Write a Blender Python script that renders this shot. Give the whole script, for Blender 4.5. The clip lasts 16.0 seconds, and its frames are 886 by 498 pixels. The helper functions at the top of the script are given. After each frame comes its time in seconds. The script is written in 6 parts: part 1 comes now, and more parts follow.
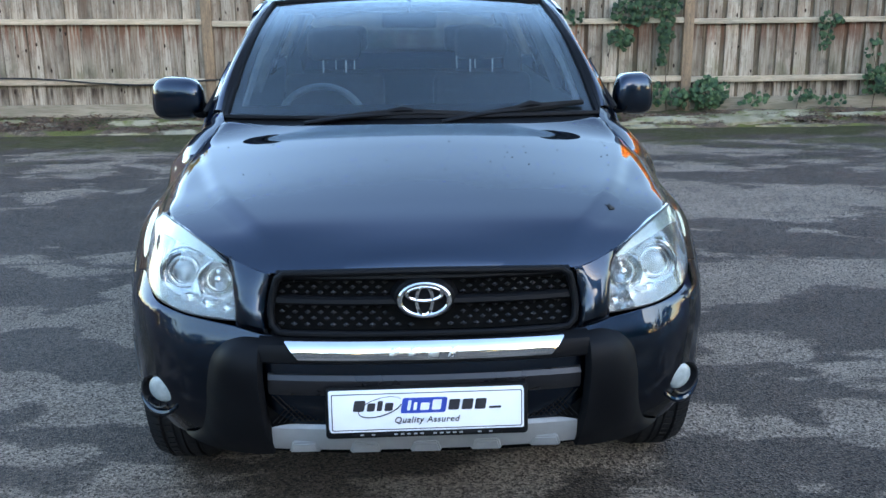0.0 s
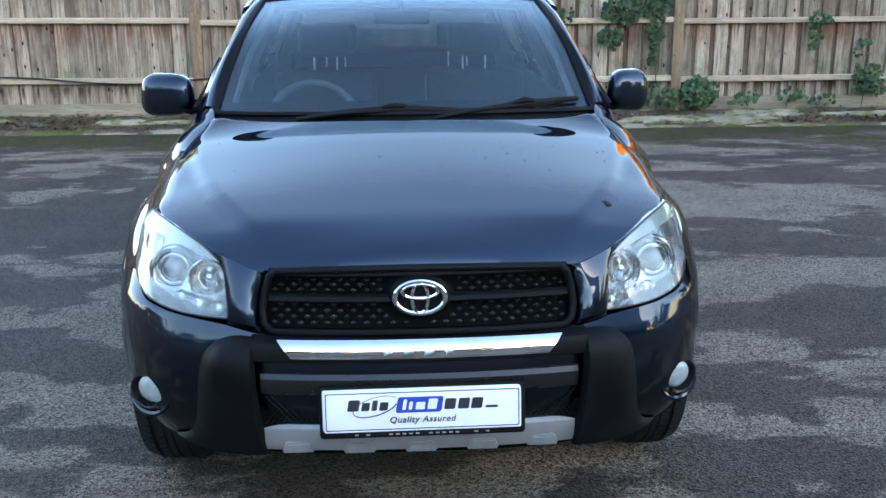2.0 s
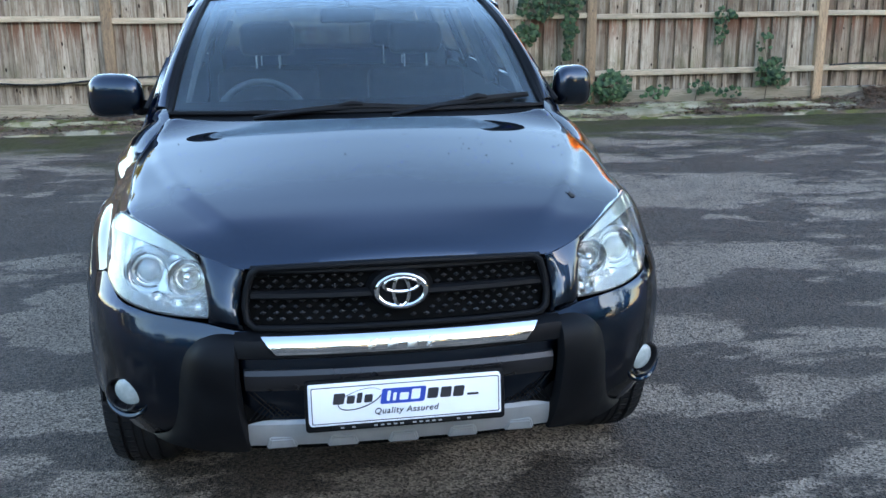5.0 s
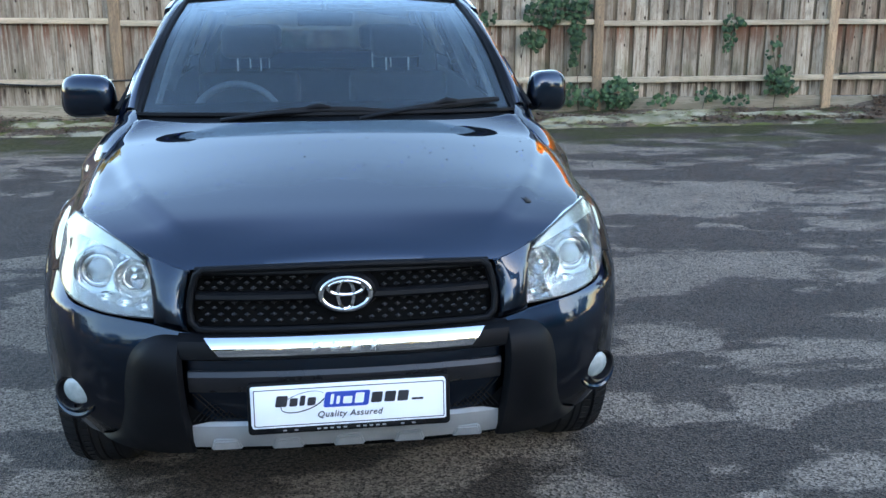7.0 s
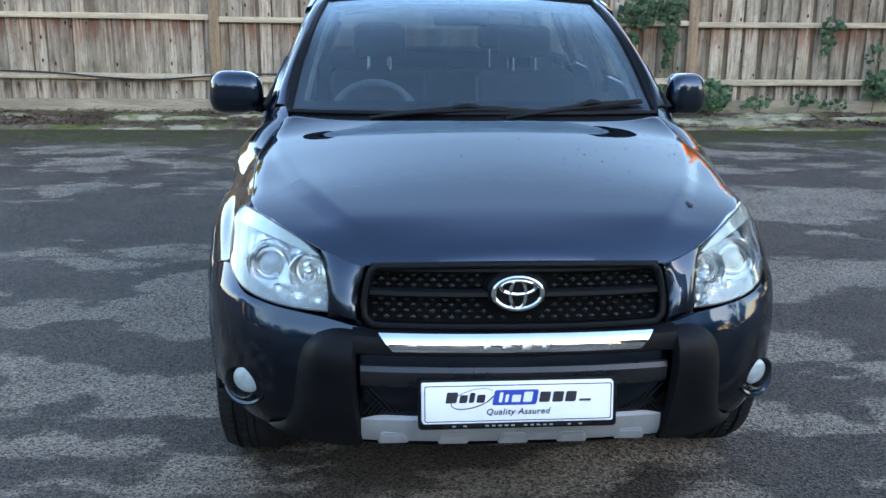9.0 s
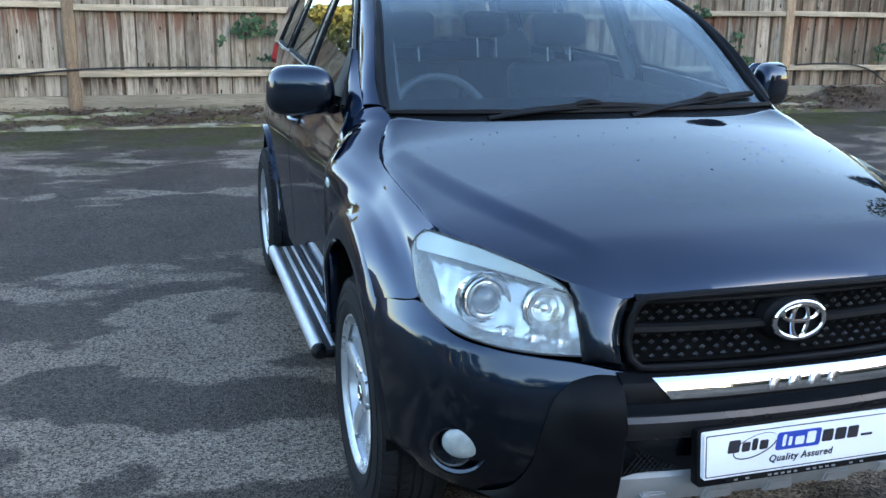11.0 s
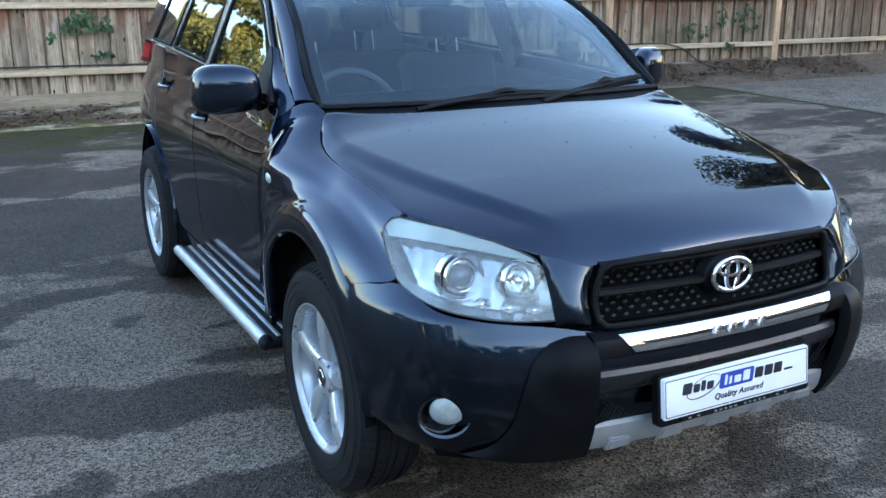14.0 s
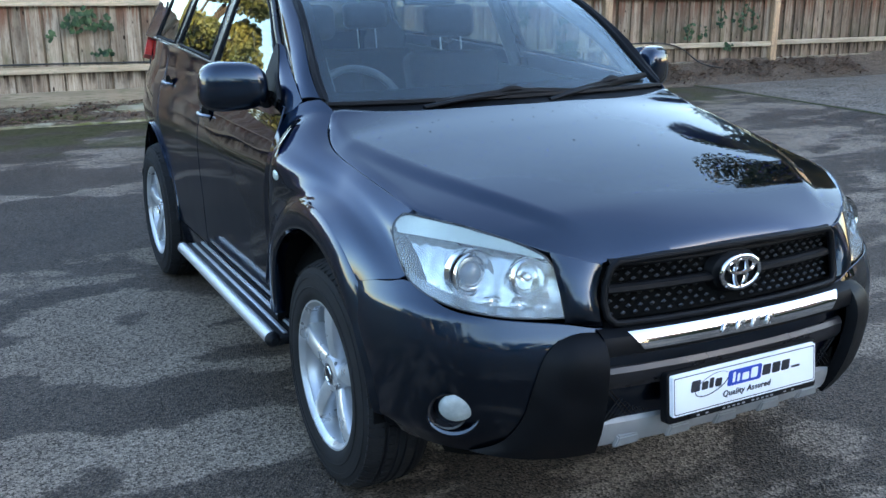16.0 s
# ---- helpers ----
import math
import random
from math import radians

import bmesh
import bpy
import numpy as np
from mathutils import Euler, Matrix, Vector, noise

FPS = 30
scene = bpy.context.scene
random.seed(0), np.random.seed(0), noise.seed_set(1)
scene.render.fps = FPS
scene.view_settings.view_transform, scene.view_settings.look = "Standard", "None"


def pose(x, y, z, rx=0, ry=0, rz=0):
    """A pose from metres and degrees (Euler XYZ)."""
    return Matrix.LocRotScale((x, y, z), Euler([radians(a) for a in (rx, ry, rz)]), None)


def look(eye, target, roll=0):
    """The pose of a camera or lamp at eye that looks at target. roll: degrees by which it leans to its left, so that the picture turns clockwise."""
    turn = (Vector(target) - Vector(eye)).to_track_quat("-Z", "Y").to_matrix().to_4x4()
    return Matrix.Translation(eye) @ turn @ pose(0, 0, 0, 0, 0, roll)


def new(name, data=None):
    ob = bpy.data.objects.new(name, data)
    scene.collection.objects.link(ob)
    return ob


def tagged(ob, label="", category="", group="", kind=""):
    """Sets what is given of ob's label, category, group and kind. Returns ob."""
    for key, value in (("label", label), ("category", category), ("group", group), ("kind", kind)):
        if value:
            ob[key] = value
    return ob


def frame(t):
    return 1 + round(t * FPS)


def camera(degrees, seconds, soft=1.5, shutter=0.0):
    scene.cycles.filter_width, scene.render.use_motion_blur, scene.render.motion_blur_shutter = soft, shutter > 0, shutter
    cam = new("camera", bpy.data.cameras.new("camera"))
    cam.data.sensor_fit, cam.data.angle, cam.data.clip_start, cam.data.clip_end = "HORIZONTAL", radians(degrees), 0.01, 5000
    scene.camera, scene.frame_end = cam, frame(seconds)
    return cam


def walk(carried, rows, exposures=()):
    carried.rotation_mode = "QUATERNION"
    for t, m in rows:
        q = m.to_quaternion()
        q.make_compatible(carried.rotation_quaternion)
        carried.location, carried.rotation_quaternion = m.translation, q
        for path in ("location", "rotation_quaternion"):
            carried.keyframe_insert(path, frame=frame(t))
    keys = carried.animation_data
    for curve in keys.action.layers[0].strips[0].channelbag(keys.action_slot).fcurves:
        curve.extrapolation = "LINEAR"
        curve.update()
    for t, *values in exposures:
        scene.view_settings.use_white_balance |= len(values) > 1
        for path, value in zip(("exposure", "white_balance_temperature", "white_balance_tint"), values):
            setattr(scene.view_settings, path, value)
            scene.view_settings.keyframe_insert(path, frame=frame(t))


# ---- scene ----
EXPO = 2.86
cam = camera(50.1, 16.0, soft=1.5)
PATH = [
    (0, (-0.068, -0.431, 1.541), (0.027, 1.505, 1.048), -0.4),
    (0.5, (-0.064, -0.433, 1.534), (0.039, 1.502, 1.041), -0.4),
    (1, (-0.061, -0.406, 1.528), (0.048, 1.529, 1.036), -0.3),
    (1.5, (-0.088, -0.402, 1.524), (0.026, 1.533, 1.031), -0.3),
    (2, (-0.085, -0.392, 1.52), (0.034, 1.542, 1.029), -0.3),
    (2.5, (-0.031, -0.399, 1.523), (0.085, 1.537, 1.032), -0.3),
    (3, (-0.014, -0.391, 1.523), (0.091, 1.545, 1.033), -0.1),
    (3.5, (-0.111, -0.416, 1.536), (-0.007, 1.521, 1.049), 0.1),
    (4, (-0.278, -0.448, 1.537), (-0.131, 1.485, 1.046), 0.1),
    (4.5, (-0.319, -0.443, 1.533), (-0.072, 1.479, 1.038), -0.2),
    (5, (-0.275, -0.441, 1.531), (0.033, 1.47, 1.031), -0.5),
    (5.2, (-0.221, -0.445, 1.537), (0.093, 1.465, 1.033), -0.4),
    (7.3, (-0.079, -0.461, 1.523), (0.172, 1.462, 1.035), 0.0),
    (7.5, (-0.083, -0.443, 1.534), (0.153, 1.48, 1.04), 0.0),
    (8, (-0.06, -0.414, 1.514), (0.122, 1.516, 1.022), 0.2),
    (8.5, (-0.171, -0.442, 1.523), (-0.03, 1.492, 1.035), 0.5),
    (9, (-0.376, -0.447, 1.532), (-0.238, 1.487, 1.039), 0.6),
    (9.5, (-0.536, -0.257, 1.487), (-0.391, 1.673, 0.982), 0.6),
    (9.7, (-0.648, -0.123, 1.484), (-0.489, 1.806, 0.981), 0.9),
    (11.8, (-1.737, 0.214, 1.521), (-0.934, 1.969, 0.998), -0.1),
    (12, (-1.792, 0.2, 1.526), (-0.949, 1.935, 1.0), -0.2),
    (12.5, (-1.817, 0.2, 1.537), (-0.944, 1.919, 1.003), -0.4),
    (13, (-1.805, 0.202, 1.531), (-0.925, 1.917, 1.0), -0.3),
    (13.5, (-1.805, 0.186, 1.542), (-0.923, 1.899, 1.008), -0.4),
    (14, (-1.802, 0.171, 1.535), (-0.917, 1.884, 1.002), -0.3),
    (14.5, (-1.808, 0.169, 1.527), (-0.92, 1.881, 0.997), -0.0),
    (15, (-1.815, 0.179, 1.534), (-0.927, 1.89, 1.001), -0.1),
    (15.5, (-1.825, 0.176, 1.536), (-0.936, 1.886, 1.001), -0.1),
    (16, (-1.835, 0.181, 1.53), (-0.944, 1.89, 0.996), -0.1),
]
walk(cam, [(t, look(eye, target, roll)) for t, eye, target, roll in PATH], exposures=[(0, EXPO, 6880, 14), (16, EXPO, 6880, 14)])

# ---------------------------------------------------------------- light
SUN_EL, SUN_AZ = 14.0, 140.0          # degrees; azimuth clockwise from +y
world = bpy.data.worlds.new("world")
scene.world = world
world.use_nodes = True
wn = world.node_tree
sky = wn.nodes.new("ShaderNodeTexSky")
sky.sky_type = "NISHITA"
sky.sun_disc = False
sky.sun_elevation, sky.sun_rotation = radians(SUN_EL), radians(SUN_AZ)
sky.air_density, sky.dust_density, sky.ozone_density = 1.1, 0.7, 2.4
wn.links.new(sky.outputs[0], wn.nodes["Background"].inputs[0])
wn.nodes["Background"].inputs[1].default_value = 0.15
sun = new("sun", bpy.data.lights.new("sun", "SUN"))
sun.data.energy, sun.data.angle, sun.data.color = 3.0, radians(0.6), (1.0, 0.80, 0.55)
sa, se = radians(SUN_AZ), radians(SUN_EL)
sun.matrix_world = look((math.sin(sa) * math.cos(se) * 30, math.cos(sa) * math.cos(se) * 30, math.sin(se) * 30), (0, 0, 0))


# ---------------------------------------------------------------- materials
def mat(name, c1, c2=None, scale=8.0, rough=0.5, rough2=None, metal=0.0, bump=0.0, bscale=150.0, coat=0.0,
        fine=None, fscale=400.0, rand=0.0, stretch=(1, 1, 1), emit=None, spec=0.5, dist=0.002, rim=None):
    """A Principled surface with two scales of colour variation, roughness wear and fine relief."""
    m = bpy.data.materials.new(name)
    m.use_nodes = True
    nt = m.node_tree
    b = nt.nodes["Principled BSDF"]
    N, L = nt.nodes.new, nt.links.new
    b.inputs["Roughness"].default_value = rough
    b.inputs["Metallic"].default_value = metal
    b.inputs["Coat Weight"].default_value = coat
    b.inputs["Coat Roughness"].default_value = 0.02
    b.inputs["Specular IOR Level"].default_value = spec
    if rim:
        b.inputs["Specular Tint"].default_value = (*rim, 1)
    tc = N("ShaderNodeTexCoord")
    mp = N("ShaderNodeMapping")
    mp.inputs["Scale"].default_value = stretch
    L(tc.outputs["Object"], mp.inputs["Vector"])
    vec = mp.outputs["Vector"]
    if rand:
        oi = N("ShaderNodeObjectInfo")
        sh = N("ShaderNodeVectorMath")
        sh.operation = "MULTIPLY_ADD"
        cx = N("ShaderNodeCombineXYZ")
        for k in range(3):
            L(oi.outputs["Random"], cx.inputs[k])
        sh.inputs[1].default_value = (37.0, 91.0, 53.0)
        L(cx.outputs[0], sh.inputs[0])
        L(vec, sh.inputs[2])
        vec = sh.outputs[0]
    c2 = c2 or tuple(v * 0.8 for v in c1)
    n1 = N("ShaderNodeTexNoise")
    n1.inputs["Scale"].default_value = scale
    n1.inputs["Detail"].default_value = 6
    L(vec, n1.inputs["Vector"])
    r1 = N("ShaderNodeValToRGB")
    r1.color_ramp.elements[0].position, r1.color_ramp.elements[1].position = 0.35, 0.65
    r1.color_ramp.elements[0].color, r1.color_ramp.elements[1].color = (*c1, 1), (*c2, 1)
    L(n1.outputs["Fac"], r1.inputs["Fac"])
    col = r1.outputs["Color"]
    n2 = N("ShaderNodeTexNoise")
    n2.inputs["Scale"].default_value = bscale
    n2.inputs["Detail"].default_value = 4
    L(vec, n2.inputs["Vector"])
    if fine:
        mx = N("ShaderNodeMix")
        mx.data_type, mx.blend_type = "RGBA", "MIX"
        rr = N("ShaderNodeValToRGB")
        rr.color_ramp.elements[0].position, rr.color_ramp.elements[1].position = 0.52, 0.68
        n3 = N("ShaderNodeTexNoise")
        n3.inputs["Scale"].default_value = fscale
        L(vec, n3.inputs["Vector"])
        L(n3.outputs["Fac"], rr.inputs["Fac"])
        L(rr.outputs["Color"], mx.inputs["Factor"])
        L(col, mx.inputs["A"])
        mx.inputs["B"].default_value = (*fine, 1)
        col = mx.outputs["Result"]
    if rand:
        hv = N("ShaderNodeHueSaturation")
        mr = N("ShaderNodeMapRange")
        mr.inputs["To Min"].default_value, mr.inputs["To Max"].default_value = 1 - rand, 1 + rand
        L(oi.outputs["Random"], mr.inputs["Value"])
        L(mr.outputs["Result"], hv.inputs["Value"])
        L(col, hv.inputs["Color"])
        col = hv.outputs["Color"]
    L(col, b.inputs["Base Color"])
    if rough2 is not None:
        mr2 = N("ShaderNodeMapRange")
        mr2.inputs["From Min"].default_value, mr2.inputs["From Max"].default_value = 0.35, 0.65
        mr2.inputs["To Min"].default_value, mr2.inputs["To Max"].default_value = rough, rough2
        L(n1.outputs["Fac"], mr2.inputs["Value"])
        L(mr2.outputs["Result"], b.inputs["Roughness"])
    if bump:
        bp = N("ShaderNodeBump")
        bp.inputs["Strength"].default_value, bp.inputs["Distance"].default_value = bump, dist
        L(n2.outputs["Fac"], bp.inputs["Height"])
        L(bp.outputs["Normal"], b.inputs["Normal"])
    if emit:
        b.inputs["Emission Color"].default_value = (*emit[:3], 1)
        b.inputs["Emission Strength"].default_value = emit[3]
    return m


def glass(name, tint, ior=1.5, haze=0.0):
    """Real glass with a tint; haze is the share of a thin white film on it."""
    m = bpy.data.materials.new(name)
    m.use_nodes = True
    nt = m.node_tree
    nt.nodes.remove(nt.nodes["Principled BSDF"])
    N, L = nt.nodes.new, nt.links.new
    gl = N("ShaderNodeBsdfGlass")
    gl.inputs["Color"].default_value = (*tint, 1)
    gl.inputs["Roughness"].default_value = 0.0
    gl.inputs["IOR"].default_value = ior
    out = gl.outputs[0]
    if haze:
        df, mx, nz = N("ShaderNodeBsdfDiffuse"), N("ShaderNodeMixShader"), N("ShaderNodeTexNoise")
        df.inputs["Color"].default_value = (0.8, 0.84, 0.85, 1)
        nz.inputs["Scale"].default_value = 14
        mr = N("ShaderNodeMapRange")
        mr.inputs["To Min"].default_value, mr.inputs["To Max"].default_value = haze * 0.5, haze * 1.5
        L(nz.outputs["Fac"], mr.inputs["Value"])
        L(mr.outputs["Result"], mx.inputs[0])
        L(out, mx.inputs[1])
        L(df.outputs[0], mx.inputs[2])
        out = mx.outputs[0]
    L(out, nt.nodes["Material Output"].inputs[0])
    return m


PAINT = mat("paint", (0.0052, 0.0160, 0.035), (0.0066, 0.0185, 0.040), 3, 0.30, 0.34, 1.0, 0.02, 900, 1.0, fine=(0.014, 0.027, 0.050), fscale=1500, dist=0.0003, rim=(0.074, 0.165, 0.30))
PAINT.node_tree.nodes["Principled BSDF"].inputs["Coat IOR"].default_value = 1.54
BLACK = mat("black_plastic", (0.0035, 0.0037, 0.0045), (0.0055, 0.0058, 0.0068), 12, 0.46, 0.58, 0, 0.25, 600, dist=0.0006, spec=0.12)
GLOSS = mat("gloss_black", (0.010, 0.010, 0.012), (0.014, 0.014, 0.016), 12, 0.25, 0.35, 0, 0.05, 500)
RUBBER = mat("rubber", (0.010, 0.010, 0.011), (0.018, 0.018, 0.019), 9, 0.7, 0.85, 0, 0.3, 250, spec=0.15)
# near-black for liners, underbody and screen print, and for shade behind gaps
DARK = mat("dark_liner_and_gap", (0.003, 0.003, 0.003), (0.005, 0.005, 0.005), 9, 0.9, None, 0, 0.2, 200, spec=0.05)
CHROME = mat("chrome", (0.80, 0.81, 0.83), (0.74, 0.75, 0.77), 20, 0.04, 0.09, 1.0)
BADGE = mat("badge_chrome", (0.62, 0.64, 0.67), (0.55, 0.57, 0.60), 20, 0.22, 0.30, 1.0)
PULL = mat("door_pull", (0.26, 0.27, 0.29), (0.20, 0.21, 0.23), 20, 0.25, 0.35, 1.0)
SILVER = mat("silver_paint", (0.33, 0.335, 0.335), (0.28, 0.285, 0.285), 10, 0.5, 0.6, 0.5, 0.1, 700, dist=0.0004)
ALLOY = mat("alloy", (0.52, 0.54, 0.56), (0.44, 0.46, 0.48), 14, 0.26, 0.36, 0.6, 0.1, 500, coat=0.4, dist=0.0004)
ALU = mat("brushed_aluminium", (0.55, 0.57, 0.60), (0.48, 0.50, 0.53), 30, 0.3, 0.42, 0.8, 0.2, 300, stretch=(8, 0.4, 8))
FOGLENS = mat("fog_lens", (0.33, 0.36, 0.35), (0.24, 0.27, 0.265), 40, 0.12, 0.25, 0, 0.15, 250, coat=0.6)
REFLECTOR = mat("lamp_reflector", (0.72, 0.735, 0.74), (0.58, 0.60, 0.61), 25, 0.06, 0.14, 1.0)
REFLECTOR_DIM = mat("lamp_housing", (0.58, 0.60, 0.60), (0.36, 0.38, 0.38), 28, 0.08, 0.24, 0.9)
LENSMILK = mat("milky_lens", (0.45, 0.53, 0.49), (0.36, 0.43, 0.40), 45, 0.22, 0.4, 0, 0.1, 300, coat=0.6)
WHITE = mat("plate_white", (0.80, 0.81, 0.83), (0.76, 0.77, 0.80), 8, 0.3, 0.4, 0, 0.03, 300)
INK = mat("ink_black", (0.02, 0.02, 0.025), None, 8, 0.4)
INKBLUE = mat("ink_blue", (0.015, 0.05, 0.32), (0.02, 0.06, 0.36), 8, 0.35)
REDLENS = mat("red_lens", (0.62, 0.03, 0.02), (0.50, 0.02, 0.015), 20, 0.35, None, 0, 0, 100, spec=0.2)
SEAT = mat("seat_cloth", (0.014, 0.014, 0.016), (0.022, 0.022, 0.024), 40, 0.9, None, 0, 0.4, 500)
TRIM = mat("cabin_trim", (0.030, 0.032, 0.036), (0.040, 0.042, 0.046), 20, 0.7, 0.8, 0, 0.2, 500)
DASH = mat("dash_plastic", (0.070, 0.074, 0.080), (0.085, 0.09, 0.096), 20, 0.4, 0.5, 0, 0.2, 500)
LINING = mat("head_lining", (0.16, 0.16, 0.16), (0.13, 0.13, 0.13), 20, 0.9, None, 0, 0.2, 500)
GLASS = glass("screen_glass", (0.83, 0.90, 0.92), 1.5, 0.003)
SIDEGLASS = glass("side_glass", (0.72, 0.78, 0.79), 1.5, 0.004)
REARGLASS = glass("rear_glass", (0.42, 0.46, 0.47), 1.5, 0.004)
LENS = glass("lamp_lens", (0.97, 0.99, 0.99), 1.45, 0.05)
DARKMETAL = mat("dull_steel", (0.30, 0.30, 0.31), (0.22, 0.22, 0.23), 20, 0.3, 0.4, 0.9)


def board_mat(name, pale, mid, brown, shade):
    """Weathered fence board: long grain, knots, tannin runs under the top rail, damp under the low rail, some algae."""
    m = bpy.data.materials.new(name)
    m.use_nodes = True
    nt = m.node_tree
    b = nt.nodes["Principled BSDF"]
    N, L = nt.nodes.new, nt.links.new
    b.inputs["Roughness"].default_value, b.inputs["Specular IOR Level"].default_value = 0.9, 0.2
    tc, oi = N("ShaderNodeTexCoord"), N("ShaderNodeObjectInfo")
    off = N("ShaderNodeVectorMath")
    off.operation = "SCALE"
    off.inputs[0].default_value = (31.0, 17.0, 43.0)
    L(oi.outputs["Random"], off.inputs["Scale"])
    sep = N("ShaderNodeSeparateXYZ")
    L(tc.outputs["Object"], sep.inputs[0])

    def grain(scale, detail=6, rough=0.6):
        mp, n = N("ShaderNodeMapping"), N("ShaderNodeTexNoise")
        mp.inputs["Scale"].default_value = scale
        L(tc.outputs["Object"], mp.inputs["Vector"])
        L(off.outputs[0], mp.inputs["Location"])
        n.inputs["Scale"].default_value, n.inputs["Detail"].default_value, n.inputs["Roughness"].default_value = 1.0, detail, rough
        L(mp.outputs["Vector"], n.inputs["Vector"])
        return n.outputs["Fac"]

    def span(v, a, c):
        n = N("ShaderNodeMapRange")
        n.interpolation_type = "SMOOTHSTEP"
        n.inputs["From Min"].default_value, n.inputs["From Max"].default_value = a, c
        L(v, n.inputs["Value"])
        return n.outputs["Result"]

    def mul(*v):
        r = v[0]
        for w in v[1:]:
            n = N("ShaderNodeMath")
            n.operation = "MULTIPLY"
            L(r, n.inputs[0])
            if isinstance(w, float):
                n.inputs[1].default_value = w
            else:
                L(w, n.inputs[1])
            r = n.outputs[0]
        return r

    def lay(f, a, c):
        n = N("ShaderNodeMix")
        n.data_type = "RGBA"
        L(f, n.inputs["Factor"])
        for key, v in (("A", a), ("B", c)):
            if isinstance(v, tuple):
                n.inputs[key].default_value = (*v, 1)
            else:
                L(v, n.inputs[key])
        return n.outputs["Result"]

    fine = grain((70, 70, 2.2), 5)
    col = lay(span(grain((16, 16, 0.9)), 0.38, 0.62), pale, mid)
    col = lay(mul(span(fine, 0.50, 0.66), 0.7), col, brown)
    col = lay(mul(span(grain((3, 3, 1.1)), 0.50, 0.68), 0.65), col, brown)
    z = sep.outputs["Z"]
    col = lay(mul(span(grain((38, 38, 9), 6, 0.7), 0.52, 0.68), 0.55), col, brown)
    col = lay(mul(span(grain((7, 7, 4), 5, 0.65), 0.53, 0.66), 0.45), col, (0.115, 0.10, 0.075))
    col = lay(mul(span(z, 0.50, 0.95), span(z, 1.02, 0.97), span(grain((22, 22, 1.6), 4), 0.45, 0.57), 0.85), col, (0.185, 0.072, 0.040))
    col = lay(mul(span(z, 1.0, 1.5), span(grain((22, 22, 0.8), 4), 0.47, 0.60), 0.5), col, (0.19, 0.085, 0.050))
    col = lay(mul(span(z, 0.03, 0.16), span(z, 0.23, 0.19), span(grain((11, 11, 0.6), 3), 0.47, 0.60), 0.85), col, (0.045, 0.028, 0.020))
    col = lay(mul(span(z, 0.62, 0.24), span(z, 0.20, 0.24), span(grain((5, 5, 2.5), 5), 0.45, 0.62), 0.55), col, (0.12, 0.125, 0.055))
    kn, kmp = N("ShaderNodeTexVoronoi"), N("ShaderNodeMapping")
    kmp.inputs["Scale"].default_value = (9, 9, 4.5)
    L(tc.outputs["Object"], kmp.inputs["Vector"])
    L(off.outputs[0], kmp.inputs["Location"])
    L(kmp.outputs["Vector"], kn.inputs["Vector"])
    kn.inputs["Scale"].default_value = 1.0
    col = lay(span(kn.outputs["Distance"], 0.15, 0.08), col, (0.035, 0.022, 0.015))
    hv, mr = N("ShaderNodeHueSaturation"), N("ShaderNodeMapRange")
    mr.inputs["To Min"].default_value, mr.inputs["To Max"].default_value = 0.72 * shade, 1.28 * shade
    L(oi.outputs["Random"], mr.inputs["Value"])
    L(mr.outputs["Result"], hv.inputs["Value"])
    L(col, hv.inputs["Color"])
    L(hv.outputs["Color"], b.inputs["Base Color"])
    bp = N("ShaderNodeBump")
    bp.inputs["Strength"].default_value, bp.inputs["Distance"].default_value = 0.7, 0.004
    L(fine, bp.inputs["Height"])
    L(bp.outputs["Normal"], b.inputs["Normal"])
    return m


WOOD = board_mat("weathered_board", (0.475, 0.395, 0.305), (0.30, 0.24, 0.175), (0.15, 0.095, 0.062), 0.86)
WOODOLD = board_mat("darker_weathered_board", (0.38, 0.29, 0.21), (0.235, 0.165, 0.115), (0.105, 0.062, 0.04), 0.72)
# back boards coloured darker, to put shade into the gaps between front boards
WOODBACK = board_mat("weathered_shaded_back_board", (0.30, 0.23, 0.16), (0.20, 0.145, 0.09), (0.10, 0.06, 0.037), 0.66)
RAILWOOD = mat("weathered_rail", (0.53, 0.42, 0.30), (0.35, 0.265, 0.18), 4, 0.85, 0.95, 0, 0.5, 60, fine=(0.24, 0.24, 0.16), fscale=30, rand=0.12, stretch=(0.5, 7, 7), dist=0.004)
POSTWOOD = mat("post_wood", (0.45, 0.30, 0.175), (0.29, 0.19, 0.115), 4, 0.85, 0.95, 0, 0.5, 60, fine=(0.14, 0.11, 0.08), fscale=40, rand=0.35, stretch=(6, 6, 0.5), dist=0.004)
CONCRETE = mat("old_concrete", (0.34, 0.30, 0.205), (0.15, 0.135, 0.070), 3, 0.9, None, 0, 0.9, 40, fine=(0.11, 0.115, 0.03), fscale=5, rand=0.15, dist=0.006)
LEAF = mat("ivy_leaf", (0.010, 0.030, 0.016), (0.072, 0.120, 0.050), 16, 0.55, 0.7, 0, 0.2, 120, rand=0.2, spec=0.2)
LITTER = mat("leaf_litter", (0.17, 0.095, 0.055), (0.055, 0.032, 0.022), 30, 0.9, None, 0, 0.5, 150)
CABLE = mat("cable", (0.012, 0.012, 0.012), None, 20, 0.6)
BARK = mat("bark", (0.12, 0.09, 0.06), (0.06, 0.045, 0.03), 12, 0.9, None, 0, 0.8, 40, dist=0.02)
# orange raised almost to full, with sunlight on the leaves put into the colour
GOLDLEAF = mat("sunlit_gold_leaf", (0.98, 0.42, 0.03), (0.92, 0.33, 0.02), 1.2, 0.6, 0.7)
